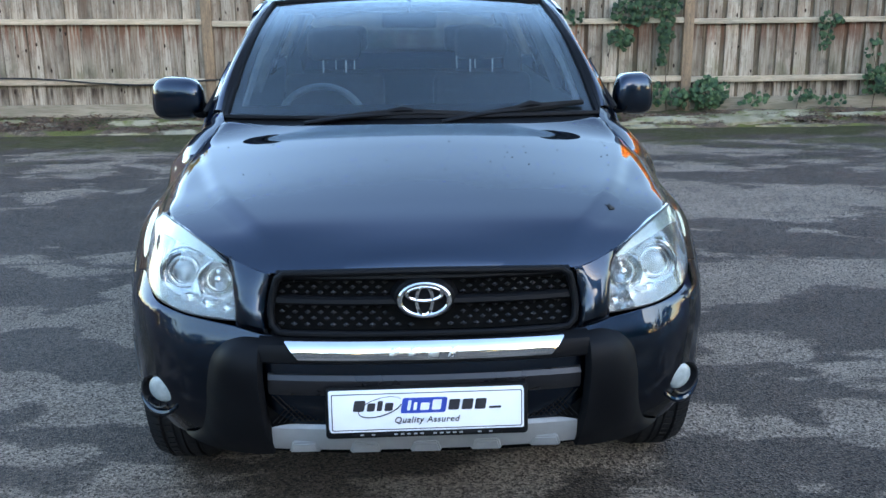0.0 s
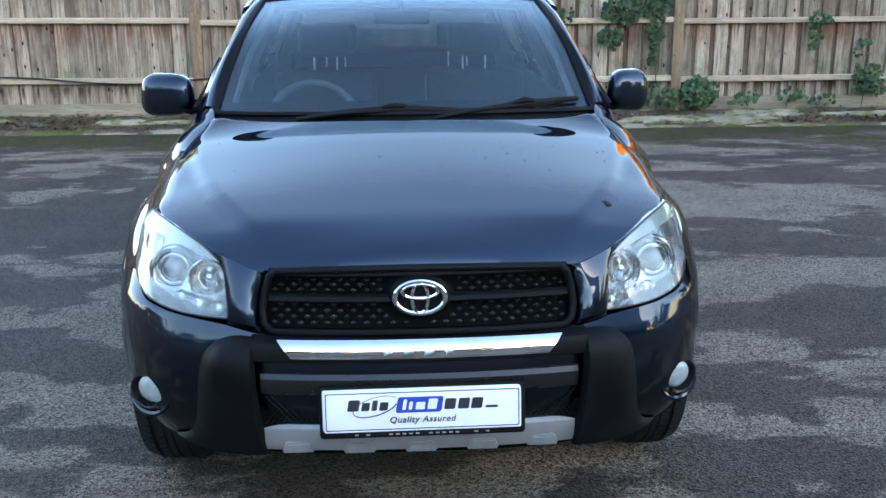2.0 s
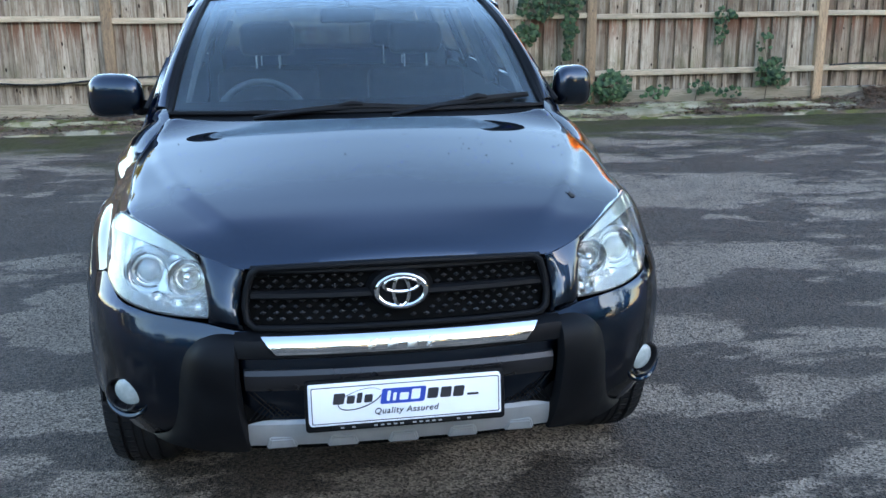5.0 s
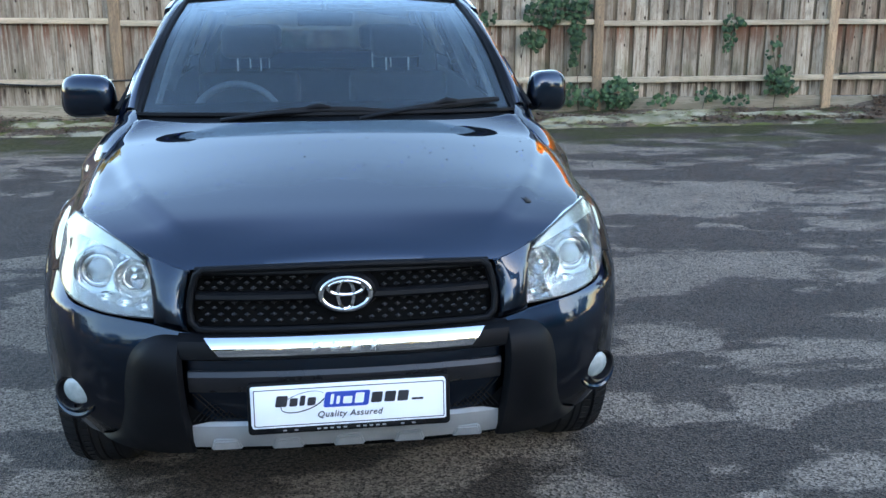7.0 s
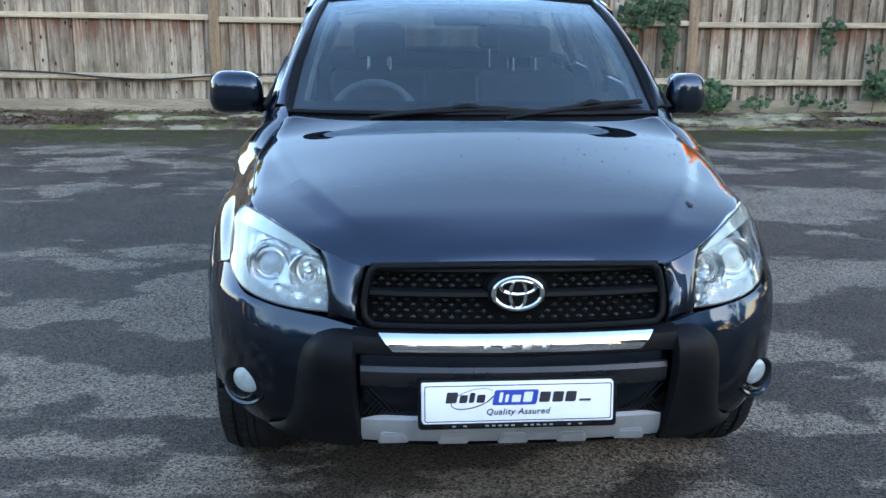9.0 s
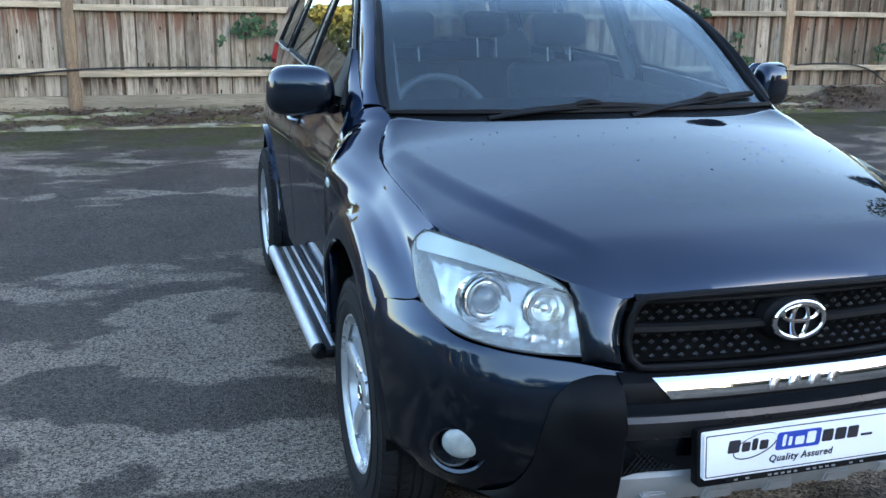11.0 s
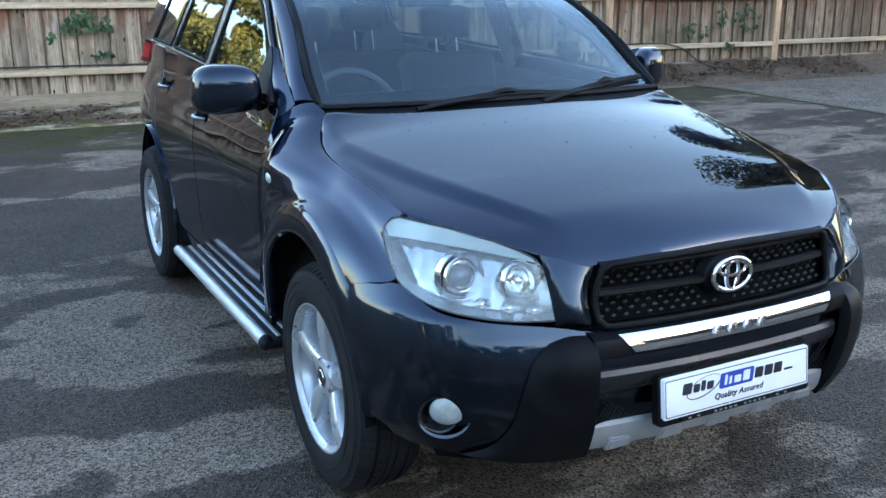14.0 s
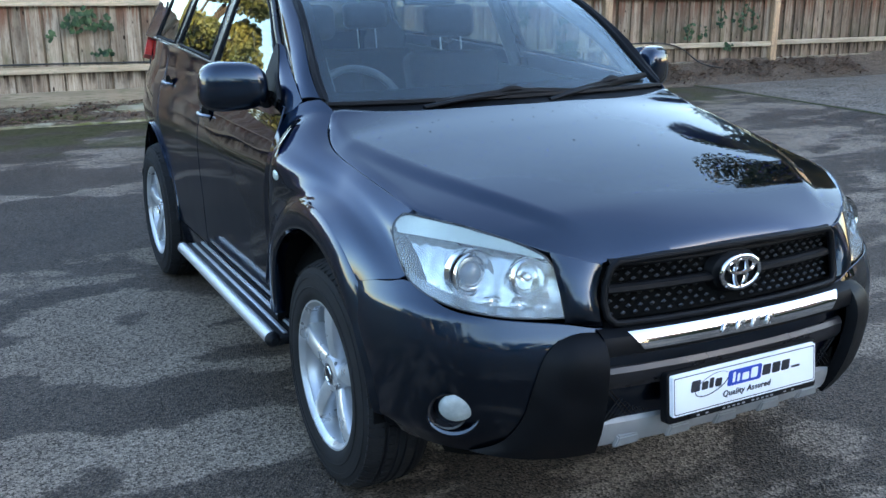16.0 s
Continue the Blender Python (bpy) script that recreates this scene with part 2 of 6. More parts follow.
TREELEAF = mat("tree_leaf", (0.085, 0.105, 0.022), (0.26, 0.225, 0.04), 1.2, 0.6, 0.7)
DARKLEAF = mat("dark_tree_leaf", (0.018, 0.028, 0.012), (0.045, 0.055, 0.018), 1.2, 0.6, 0.7)


# ---------------------------------------------------------------- mesh helpers
def spline(pts, n):
    """n points along a smooth curve through pts."""
    p = np.array(pts, float)
    if len(p) == 2:
        return p[0] + (p[1] - p[0]) * np.linspace(0, 1, n)[:, None]
    k = np.concatenate([[0], np.cumsum(np.sqrt(np.linalg.norm(np.diff(p, axis=0), axis=1)) + 1e-9)])
    k /= k[-1]
    m = np.zeros_like(p)
    d = np.diff(p, axis=0) / np.diff(k)[:, None]
    h = np.diff(k)[:, None]
    m[1:-1] = (d[:-1] * h[1:] + d[1:] * h[:-1]) / (h[1:] + h[:-1])
    m[0], m[-1] = 1.5 * d[0] - 0.5 * m[1], 1.5 * d[-1] - 0.5 * m[-2]
    # even out by arc length
    def at(u):
        i = np.clip(np.searchsorted(k, u, "right") - 1, 0, len(p) - 2)
        hh = (k[i + 1] - k[i])[:, None]
        s = ((u - k[i])[:, None]) / hh
        return (2 * s**3 - 3 * s**2 + 1) * p[i] + (s**3 - 2 * s**2 + s) * hh * m[i] + (3 * s**2 - 2 * s**3) * p[i + 1] + (s**3 - s**2) * hh * m[i + 1]
    u = np.linspace(0, 1, 200)
    q = at(u)
    a = np.concatenate([[0], np.cumsum(np.linalg.norm(np.diff(q, axis=0), axis=1))])
    return at(np.interp(np.linspace(0, a[-1], n), a, u))


def coons(c0, c1, d0, d1, nu=24, nv=16):
    """A grid [nv, nu, dim] filling four curves: c0 bottom, c1 top (both along u), d0 start, d1 end (both along v)."""
    c0, c1, d0, d1 = spline(c0, nu), spline(c1, nu), spline(d0, nv), spline(d1, nv)
    u, v = np.linspace(0, 1, nu)[None, :, None], np.linspace(0, 1, nv)[:, None, None]
    g = (1 - v) * c0[None] + v * c1[None] + (1 - u) * d0[:, None] + u * d1[:, None]
    return g - ((1 - u) * (1 - v) * c0[0] + u * (1 - v) * c0[-1] + (1 - u) * v * c1[0] + u * v * c1[-1])


def normals(g):
    du, dv = np.gradient(g, axis=1), np.gradient(g, axis=0)
    n = np.cross(du, dv)
    return n / np.maximum(np.linalg.norm(n, axis=2, keepdims=True), 1e-9)


def crown(g, amount, pu=1.0, pv=1.0):
    nv, nu = g.shape[:2]
    u, v = np.linspace(0, 1, nu)[None, :, None], np.linspace(0, 1, nv)[:, None, None]
    return g + normals(g) * amount * (4 * u * (1 - u)) ** pu * (4 * v * (1 - v)) ** pv


def sheet(g, thick=0.0, flip=False, edge=0.0):
    """A bmesh of a grid; thick gives it a back and rims, edge rolls its border in by so much."""
    nv, nu = g.shape[:2]
    n = normals(g) * (-1 if flip else 1)
    if edge:
        # a narrow strip along each border takes the roll
        for ax in (0, 1):
            g = np.moveaxis(g, ax, 0)
            rim = lambda a, b: a + (b - a) * np.minimum(0.6, 0.0022 / np.maximum(np.linalg.norm(b - a, axis=-1, keepdims=True), 1e-6))
            g = np.concatenate([g[:1], rim(g[0], g[1])[None], g[1:-1], rim(g[-1], g[-2])[None], g[-1:]])
            n = np.moveaxis(n, ax, 0)
            n = np.moveaxis(np.concatenate([n[:1], n[:1], n[1:-1], n[-1:], n[-1:]]), 0, ax)
            g = np.moveaxis(g, 0, ax)
        nv, nu = g.shape[:2]
        iu, iv = np.minimum(np.arange(nu), np.arange(nu)[::-1])[None, :], np.minimum(np.arange(nv), np.arange(nv)[::-1])[:, None]
        g = g - n * (edge * ((iu == 0) | (iv == 0)))[:, :, None]
    bm = bmesh.new()
    V = [[bm.verts.new(g[j, i]) for i in range(nu)] for j in range(nv)]
    for j in range(nv - 1):
        for i in range(nu - 1):
            q = (V[j][i], V[j][i + 1], V[j + 1][i + 1], V[j + 1][i])
            bm.faces.new(q[::-1] if flip else q)
    if thick:
        b = g - n * thick
        W = [[bm.verts.new(b[j, i]) for i in range(nu)] for j in range(nv)]
        for j in range(nv - 1):
            for i in range(nu - 1):
                q = (W[j][i], W[j + 1][i], W[j + 1][i + 1], W[j][i + 1])
                bm.faces.new(q[::-1] if flip else q)
        ring = [(0, i) for i in range(nu)] + [(j, nu - 1) for j in range(1, nv)] + [(nv - 1, i) for i in range(nu - 2, -1, -1)] + [(j, 0) for j in range(nv - 2, 0, -1)]
        for (a, b1), (c, d) in zip(ring, ring[1:] + ring[:1]):
            q = (V[a][b1], W[a][b1], W[c][d], V[c][d])
            bm.faces.new(q[::-1] if flip else q)
    return bm


def tube(path, r, seg=10, closed=False, caps=True, squash=1.0):
    """A round bar along a path of points; r may be a number or a radius per point."""
    p = np.array(path, float)
    n = len(p)
    rr = np.broadcast_to(np.array(r, float), (n,))
    t = np.gradient(p, axis=0) if not closed else np.roll(p, -1, 0) - np.roll(p, 1, 0)
    t /= np.maximum(np.linalg.norm(t, axis=1, keepdims=True), 1e-9)
    up = np.array([0, 0, 1.0]) if abs(t[0][2]) < 0.9 else np.array([0, 1.0, 0])
    bm = bmesh.new()
    R = []
    for i in range(n):
        a = np.cross(t[i], up)
        a /= np.linalg.norm(a)
        b = np.cross(a, t[i])
        up = b
        R.append([bm.verts.new(p[i] + rr[i] * (math.cos(x) * a + squash * math.sin(x) * b)) for x in np.linspace(0, 2 * math.pi, seg, endpoint=False)])
    for i in range(n if closed else n - 1):
        A, B = R[i], R[(i + 1) % n]
        for k in range(seg):
            bm.faces.new((A[k], A[(k + 1) % seg], B[(k + 1) % seg], B[k]))
    if caps and not closed:
        bm.faces.new(R[0][::-1])
        bm.faces.new(R[-1])
    return bm


def box(x0, x1, y0, y1, z0, z1, bevel=0.0, seg=2):
    bm = bmesh.new()
    bmesh.ops.create_cube(bm, size=1)
    bmesh.ops.transform(bm, matrix=Matrix.LocRotScale(((x0 + x1) / 2, (y0 + y1) / 2, (z0 + z1) / 2), None, (x1 - x0, y1 - y0, z1 - z0)), verts=bm.verts)
    if bevel:
        bmesh.ops.bevel(bm, geom=bm.edges[:], offset=bevel, segments=seg, affect="EDGES", profile=0.5)
    return bm


def lathe(profile, seg=48, centre=(0, 0, 0), axis="x"):
    """Turn (radius, along) pairs round an axis through centre."""
    bm = bmesh.new()
    R = []
    for r, a in profile:
        ring = []
        for k in range(seg):
            th = 2 * math.pi * k / seg
            c, s = r * math.cos(th), r * math.sin(th)
            v = {"x": (a, c, s), "y": (c, a, s), "z": (c, s, a)}[axis]
            ring.append(bm.verts.new((v[0] + centre[0], v[1] + centre[1], v[2] + centre[2])))
        R.append(ring)
    for A, B in zip(R, R[1:]):
        for k in range(seg):
            bm.faces.new((A[k], A[(k + 1) % seg], B[(k + 1) % seg], B[k]))
    return bm


def join(*bms):
    out = bmesh.new()
    for b in bms:
        me = bpy.data.meshes.new("tmp")
        b.to_mesh(me)
        out.from_mesh(me)
        bpy.data.meshes.remove(me)
        b.free()
    return out


def prism(outline, y0, y1, bevel=0.0):
    """A plate with an outline in (x, z), from depth y0 to y1."""
    bm = bmesh.new()
    f = bm.faces.new([bm.verts.new((x, y0, z)) for x, z in outline])
    r = bmesh.ops.extrude_face_region(bm, geom=[f])
    bmesh.ops.translate(bm, vec=(0, y1 - y0, 0), verts=[v for v in r["geom"] if isinstance(v, bmesh.types.BMVert)])
    if bevel:
        bmesh.ops.bevel(bm, geom=[e for e in bm.edges if abs(e.verts[0].co.y - e.verts[1].co.y) < 1e-6 and abs(e.verts[0].co.y - y0) < 1e-6], offset=bevel, segments=2, affect="EDGES", profile=0.5)
    return bm


def to_mesh(name, bm, material, sharp=32):
    bmesh.ops.recalc_face_normals(bm, faces=bm.faces) if sharp else None
    me = bpy.data.meshes.new(name)
    bm.to_mesh(me)
    bm.free()
    me.materials.append(material)
    me.shade_smooth()
    me.set_sharp_from_angle(angle=radians(sharp or 180))
    return me


def thing(name, at, label, category, group="", kind=""):
    ob = new(name)
    ob.location = at
    ob.empty_display_size = 0.1
    return tagged(ob, label, category, group, kind)


def world_of(ob):
    m = ob.matrix_basis.copy()
    return world_of(ob.parent) @ ob.matrix_parent_inverse @ m if ob.parent else m


def part(name, bm, material, parent, label="", sharp=32):
    """One mesh, given in the world's coordinates, under a thing or a part."""
    ob = new(name, to_mesh(name, bm, material, sharp))
    if parent:
        ob.parent = parent
        ob.matrix_parent_inverse = world_of(parent).inverted()
    return tagged(ob, label)


def solo(name, bm, material, label, category, group="", kind="", sharp=32):
    return tagged(part(name, bm, material, None, sharp=sharp), label, category, group, kind)

# ---------------------------------------------------------------- ground
def smooth(a, b, x):
    t = np.clip((np.asarray(x, float) - a) / (b - a), 0, 1)
    return t * t * (3 - 2 * t)


def ground_z(x, y):
    return 0.10 * smooth(5.0, 11.2, y)


def build_ground():
    xs = np.unique(np.concatenate([[-600, -200, -80, -40, -20, -12], np.arange(-8, 14.01, 0.055), [18, 26, 45, 90, 220, 600]]))
    ys = np.unique(np.concatenate([[-600, -200, -80, -40, -20, -8, -4, -2], np.arange(-0.2, 12.51, 0.055), [14, 20, 40, 90, 220, 600]]))
    X, Y = np.meshgrid(xs, ys)
    Z = ground_z(X, Y)
    nx, ny = len(xs), len(ys)
    idx = np.arange(nx * ny).reshape(ny, nx)
    f = np.stack([idx[:-1, :-1], idx[:-1, 1:], idx[1:, 1:], idx[1:, :-1]], -1).reshape(-1, 4)
    me = bpy.data.meshes.new("ground")
    me.from_pydata(np.stack([X, Y, Z], -1).reshape(-1, 3).tolist(), [], f.tolist())
    # where the tarmac has dried: a patchwork stretched sideways, plus the large dry areas
    dry, moss, stone = np.zeros(nx * ny), np.zeros(nx * ny), np.zeros(nx * ny)
    fx, fy = X.ravel(), Y.ravel()
    for i in range(nx * ny):
        x, y = fx[i], fy[i]
        if -9 < x < 15 and -1 < y < 13:
            a = noise.fractal(Vector((x * 0.55 + 3.1, y * 0.95, 0.0)), 1.0, 2.0, 5)
            b = noise.noise(Vector((x * 2.3, y * 3.4, 4.0)))
            dry[i] = 0.42 * a + 0.16 * b
            moss[i] = noise.fractal(Vector((x * 1.3, y * 2.5, 9.0)), 1.0, 2.0, 4)
    dry *= 1 - 0.5 * smooth(6, 4.5, np.abs(fx)) * smooth(10.5, 9.0, fy)
    for x0, y0, x1, y1, r, s in EAST_DRY + WEST_DRY + EAST_DAMP + WEST_DAMP:
        dx, dy = x1 - x0, y1 - y0
        u = np.clip(((fx - x0) * dx + (fy - y0) * dy) / (dx * dx + dy * dy), 0, 1)
        d = np.hypot(fx - x0 - u * dx, fy - y0 - u * dy)
        dry += 0.42 * s * smooth(1.35, 0.55, d / r)
    dry += 0.03 * smooth(1.2, 2.2, fx) * smooth(3.5, 5.0, fy) - 0.25 * smooth(9.4, 10.4, fy)
    moss = 0.9 * smooth(-0.15, 0.6, 1.3 * moss + 0.95 * smooth(8.2, 11.0, fy) - 0.42) * smooth(7.8, 10.2, fy) * (1 - smooth(11.1, 11.5, fy)) * (1 - smooth(7.0, 8.5, fx))
    stone = smooth(-0.05, 0.1, fx - 8.15 - 0.02 * (fy - 8)) * smooth(6.0, 6.6, fy)
    for nm, arr in (("dry", dry), ("moss", moss), ("stone", stone)):
        at = me.attributes.new(nm, "FLOAT", "POINT")
        at.data.foreach_set("value", arr.astype(np.float32))
    me.shade_smooth()
    m = bpy.data.materials.new("tarmac")
    m.use_nodes = True
    nt = m.node_tree
    N, L = nt.nodes.new, nt.links.new
    b = nt.nodes["Principled BSDF"]
    tc = N("ShaderNodeTexCoord")

    def nz(scale, detail=4):
        n = N("ShaderNodeTexNoise")
        n.inputs["Scale"].default_value, n.inputs["Detail"].default_value = scale, detail
        L(tc.outputs["Object"], n.inputs["Vector"])
        return n.outputs["Fac"]

    def mixc(f, a, c):
        n = N("ShaderNodeMix")
        n.data_type = "RGBA"
        for key, v in (("Factor", f), ("A", a), ("B", c)):
            n.inputs[key].default_value = (*v, 1) if isinstance(v, tuple) else v if isinstance(v, float) else n.inputs[key].default_value
            if not isinstance(v, (tuple, float)):
                L(v, n.inputs[key])
        return n.outputs["Result"]

    def ramp(f, a, c):
        n = N("ShaderNodeMapRange")
        n.inputs["From Min"].default_value, n.inputs["From Max"].default_value = a, c
        L(f, n.inputs["Value"])
        return n.outputs["Result"]

    def attr(nm):
        n = N("ShaderNodeAttribute")
        n.attribute_name = nm
        return n.outputs["Fac"]

    grain = nz(170, 3)
    grit = N("ShaderNodeTexVoronoi")
    grit.inputs["Scale"].default_value = 132
    L(tc.outputs["Object"], grit.inputs["Vector"])
    wet = mixc(ramp(nz(1.6), 0.35, 0.65), WET_A, WET_B)
    dryc = mixc(ramp(nz(2.2), 0.35, 0.65), DRY_A, DRY_B)
    # ragged border of the dry patches
    rag = N("ShaderNodeMath")
    rag.operation = "MULTIPLY_ADD"
    rag.inputs[1].default_value = 2.3
    mp = N("ShaderNodeMapping")
    mp.inputs["Scale"].default_value = (1.5, 3.2, 1)
    L(tc.outputs["Object"], mp.inputs["Vector"])
    rn = N("ShaderNodeTexNoise")
    rn.inputs["Scale"].default_value, rn.inputs["Detail"].default_value, rn.inputs["Roughness"].default_value = 1.0, 9, 0.62
    L(mp.outputs["Vector"], rn.inputs["Vector"])
    L(rn.outputs["Fac"], rag.inputs[0])
    L(attr("dry"), rag.inputs[2])
    drym = ramp(rag.outputs[0], 1.13, 1.29)
    col = mixc(drym, wet, dryc)
    col = mixc(ramp(grain, 0.56, 0.74), col, mixc(0.5, col, GRIT))
    sp = N("ShaderNodeSeparateColor")
    L(grit.outputs["Color"], sp.inputs[0])
    hs = N("ShaderNodeHueSaturation")
    mr = N("ShaderNodeMapRange")
    mr.inputs["To Min"].default_value, mr.inputs["To Max"].default_value = 0.30, 2.15
    L(sp.outputs[0], mr.inputs["Value"])
    L(mr.outputs["Result"], hs.inputs["Value"])
    L(col, hs.inputs["Color"])
    col = hs.outputs["Color"]
    col = mixc(attr("moss"), col, mixc(ramp(nz(25), 0.4, 0.6), (0.030, 0.034, 0.010), (0.080, 0.075, 0.032)))
    col = mixc(attr("stone"), col, mixc(ramp(nz(30, 8), 0.44, 0.58), mixc(ramp(nz(2.5, 5), 0.4, 0.6), (0.060, 0.050, 0.040), (0.13, 0.11, 0.09)), (0.25, 0.212, 0.172)))
    L(col, b.inputs["Base Color"])
    rr = N("ShaderNodeMapRange")
    b.inputs["Specular IOR Level"].default_value = 0.12
    rr.inputs["To Min"].default_value, rr.inputs["To Max"].default_value = 0.62, 0.95
    L(drym, rr.inputs["Value"])
    L(rr.outputs["Result"], b.inputs["Roughness"])
    bp = N("ShaderNodeBump")
    bp.inputs["Strength"].default_value, bp.inputs["Distance"].default_value = 0.9, 0.007
    L(grit.outputs["Distance"], bp.inputs["Height"])
    L(bp.outputs["Normal"], b.inputs["Normal"])
    me.materials.append(m)
    tagged(new("ground", me), "worn grey tarmac yard with damp and dry patches", "ground", kind="structure")


WET_A, WET_B, DRY_A, DRY_B, GRIT = (0.041, 0.0315, 0.0245), (0.057, 0.044, 0.034), (0.134, 0.106, 0.082), (0.172, 0.138, 0.107), (0.24, 0.20, 0.16)
# dry and damp patches of the yard: a line from point to point, its half width, and how far it has dried
EAST_DRY = [(1.91, 4.73, 1.97, 4.75, 0.39, 1), (2.49, 4.88, 2.6, 4.86, 0.27, 1), (1.51, 3.7, 1.66, 3.6, 0.17, 1), (1.82, 3.35, 1.99, 3.35, 0.09, 1), (1.12, 2.92, 1.13, 2.92, 0.14, 1), (1.37, 2.85, 1.38, 2.84, 0.1, 1), (1.68, 2.87, 1.7, 2.86, 0.19, 1), (1.26, 2.36, 1.32, 2.37, 0.05, 1), (2.66, 6.78, 2.74, 6.77, 0.55, 1), (3.52, 7.07, 3.59, 7.05, 0.42, 1), (2.78, 5.87, 2.91, 5.86, 0.14, 0.8), (2.69, 9.49, 2.87, 9.47, 0.38, 0.9), (0.75, 2.28, 0.76, 2.27, 0.18, 0.6)]
EAST_DAMP = [(2.12, 4.05, 2.18, 4.05, 0.39, -1), (2.28, 5.59, 2.86, 5.46, 0.32, -1), (2.41, 7.99, 4.1, 7.69, 0.22, -1), (2.78, 8.81, 3.15, 8.81, 0.2, -0.8), (1.22, 3.17, 1.66, 3.14, 0.09, -1), (1.02, 2.6, 1.48, 2.48, 0.14, -1), (1.51, 3.47, 1.61, 3.44, 0.07, -0.7), (1.54, 4.08, 1.66, 4.1, 0.09, -0.8), (2.4, 6.09, 2.62, 6.05, 0.11, -0.7), (1.51, 2.87, 1.53, 2.87, 0.09, -0.8), (3.26, 5.91, 3.28, 5.9, 0.22, -0.8)]
WEST_DRY = [(-3.5, 9.6, -3.03, 9.64, 0.42, 0.8), (-3.22, 8.51, -3.23, 8.55, 0.42, 0.9), (-3.04, 7.3, -2.93, 7.3, 0.09, 0.9), (-2.34, 7.66, -2.31, 7.67, 0.1, 0.9), (-2.24, 5.35, -2.22, 5.34, 0.14, 0.6), (-1.28, 4.8, -1.04, 4.64, 0.38, 1), (-1.57, 4.33, -1.32, 4.2, 0.31, 1), (-1.7, 3.3, -1.51, 3.2, 0.22, 1), (-1.24, 3.28, -1.05, 3.23, 0.22, 1), (-0.93, 7.65, -0.81, 7.6, 0.1, 0.9), (-1.3, 5.83, -1.16, 5.77, 0.08, 0.7), (-2.09, 4.38, -2.08, 4.37, 0.23, 0.8), (-1.7, 3.43, -1.68, 3.43, 0.19, 0.9)]
WEST_DAMP = [(-2.55, 6.47, -2.45, 6.46, 0.75, -1), (-3.46, 8.09, -3.43, 8.09, 0.49, -0.8), (-2.18, 4.73, -2.17, 4.73, 0.19, -0.8), (-1.98, 4.76, -1.96, 4.76, 0.16, -0.7), (-1.93, 4.37, -1.91, 4.38, 0.08, -0.7), (-1.94, 4.05, -1.76, 4.12, 0.09, -1), (-1.5, 3.68, -1.43, 3.69, 0.17, -1), (-1.59, 3.1, -1.58, 3.1, 0.12, -0.9), (-1.73, 4.09, -1.7, 4.08, 0.07, -0.9), (-1.2, 4.69, -1.19, 4.69, 0.08, -0.8), (-1.7, 3.62, -1.51, 3.52, 0.14, -1), (-1.28, 3.6, -0.98, 3.65, 0.19, -1), (-1.31, 3.13, -1.28, 3.13, 0.04, -0.7), (-1.18, 2.94, -0.97, 2.86, 0.07, -0.9), (-1.28, 6.63, -1.2, 6.62, 0.75, -1.3), (-1.29, 8.4, -0.85, 8.18, 0.36, -1.3), (-1.44, 7.35, -0.95, 7.07, 0.24, -1.2), (-1.31, 9.98, -1.28, 9.96, 0.6, -1), (-1.36, 9.28, -1.33, 9.27, 0.33, -1.3), (-1.48, 7.9, -1.18, 7.75, 0.14, -1.2)]
build_ground()

# ---------------------------------------------------------------- fence
FENCE_Y = 11.7
GRAVELWOOD = mat("gravel_board_wood", (0.30, 0.245, 0.175), (0.20, 0.16, 0.11), 3, 0.9, None, 0, 0.6, 50, fine=(0.16, 0.145, 0.09), fscale=14, rand=0.1, stretch=(0.5, 5, 5), dist=0.004)
POSTS = [-11.7, -8.6, -5.5, -2.35, 0.6, 3.64, 6.85, 10.2, 13.4, 16.6]
rng = random.Random(4)


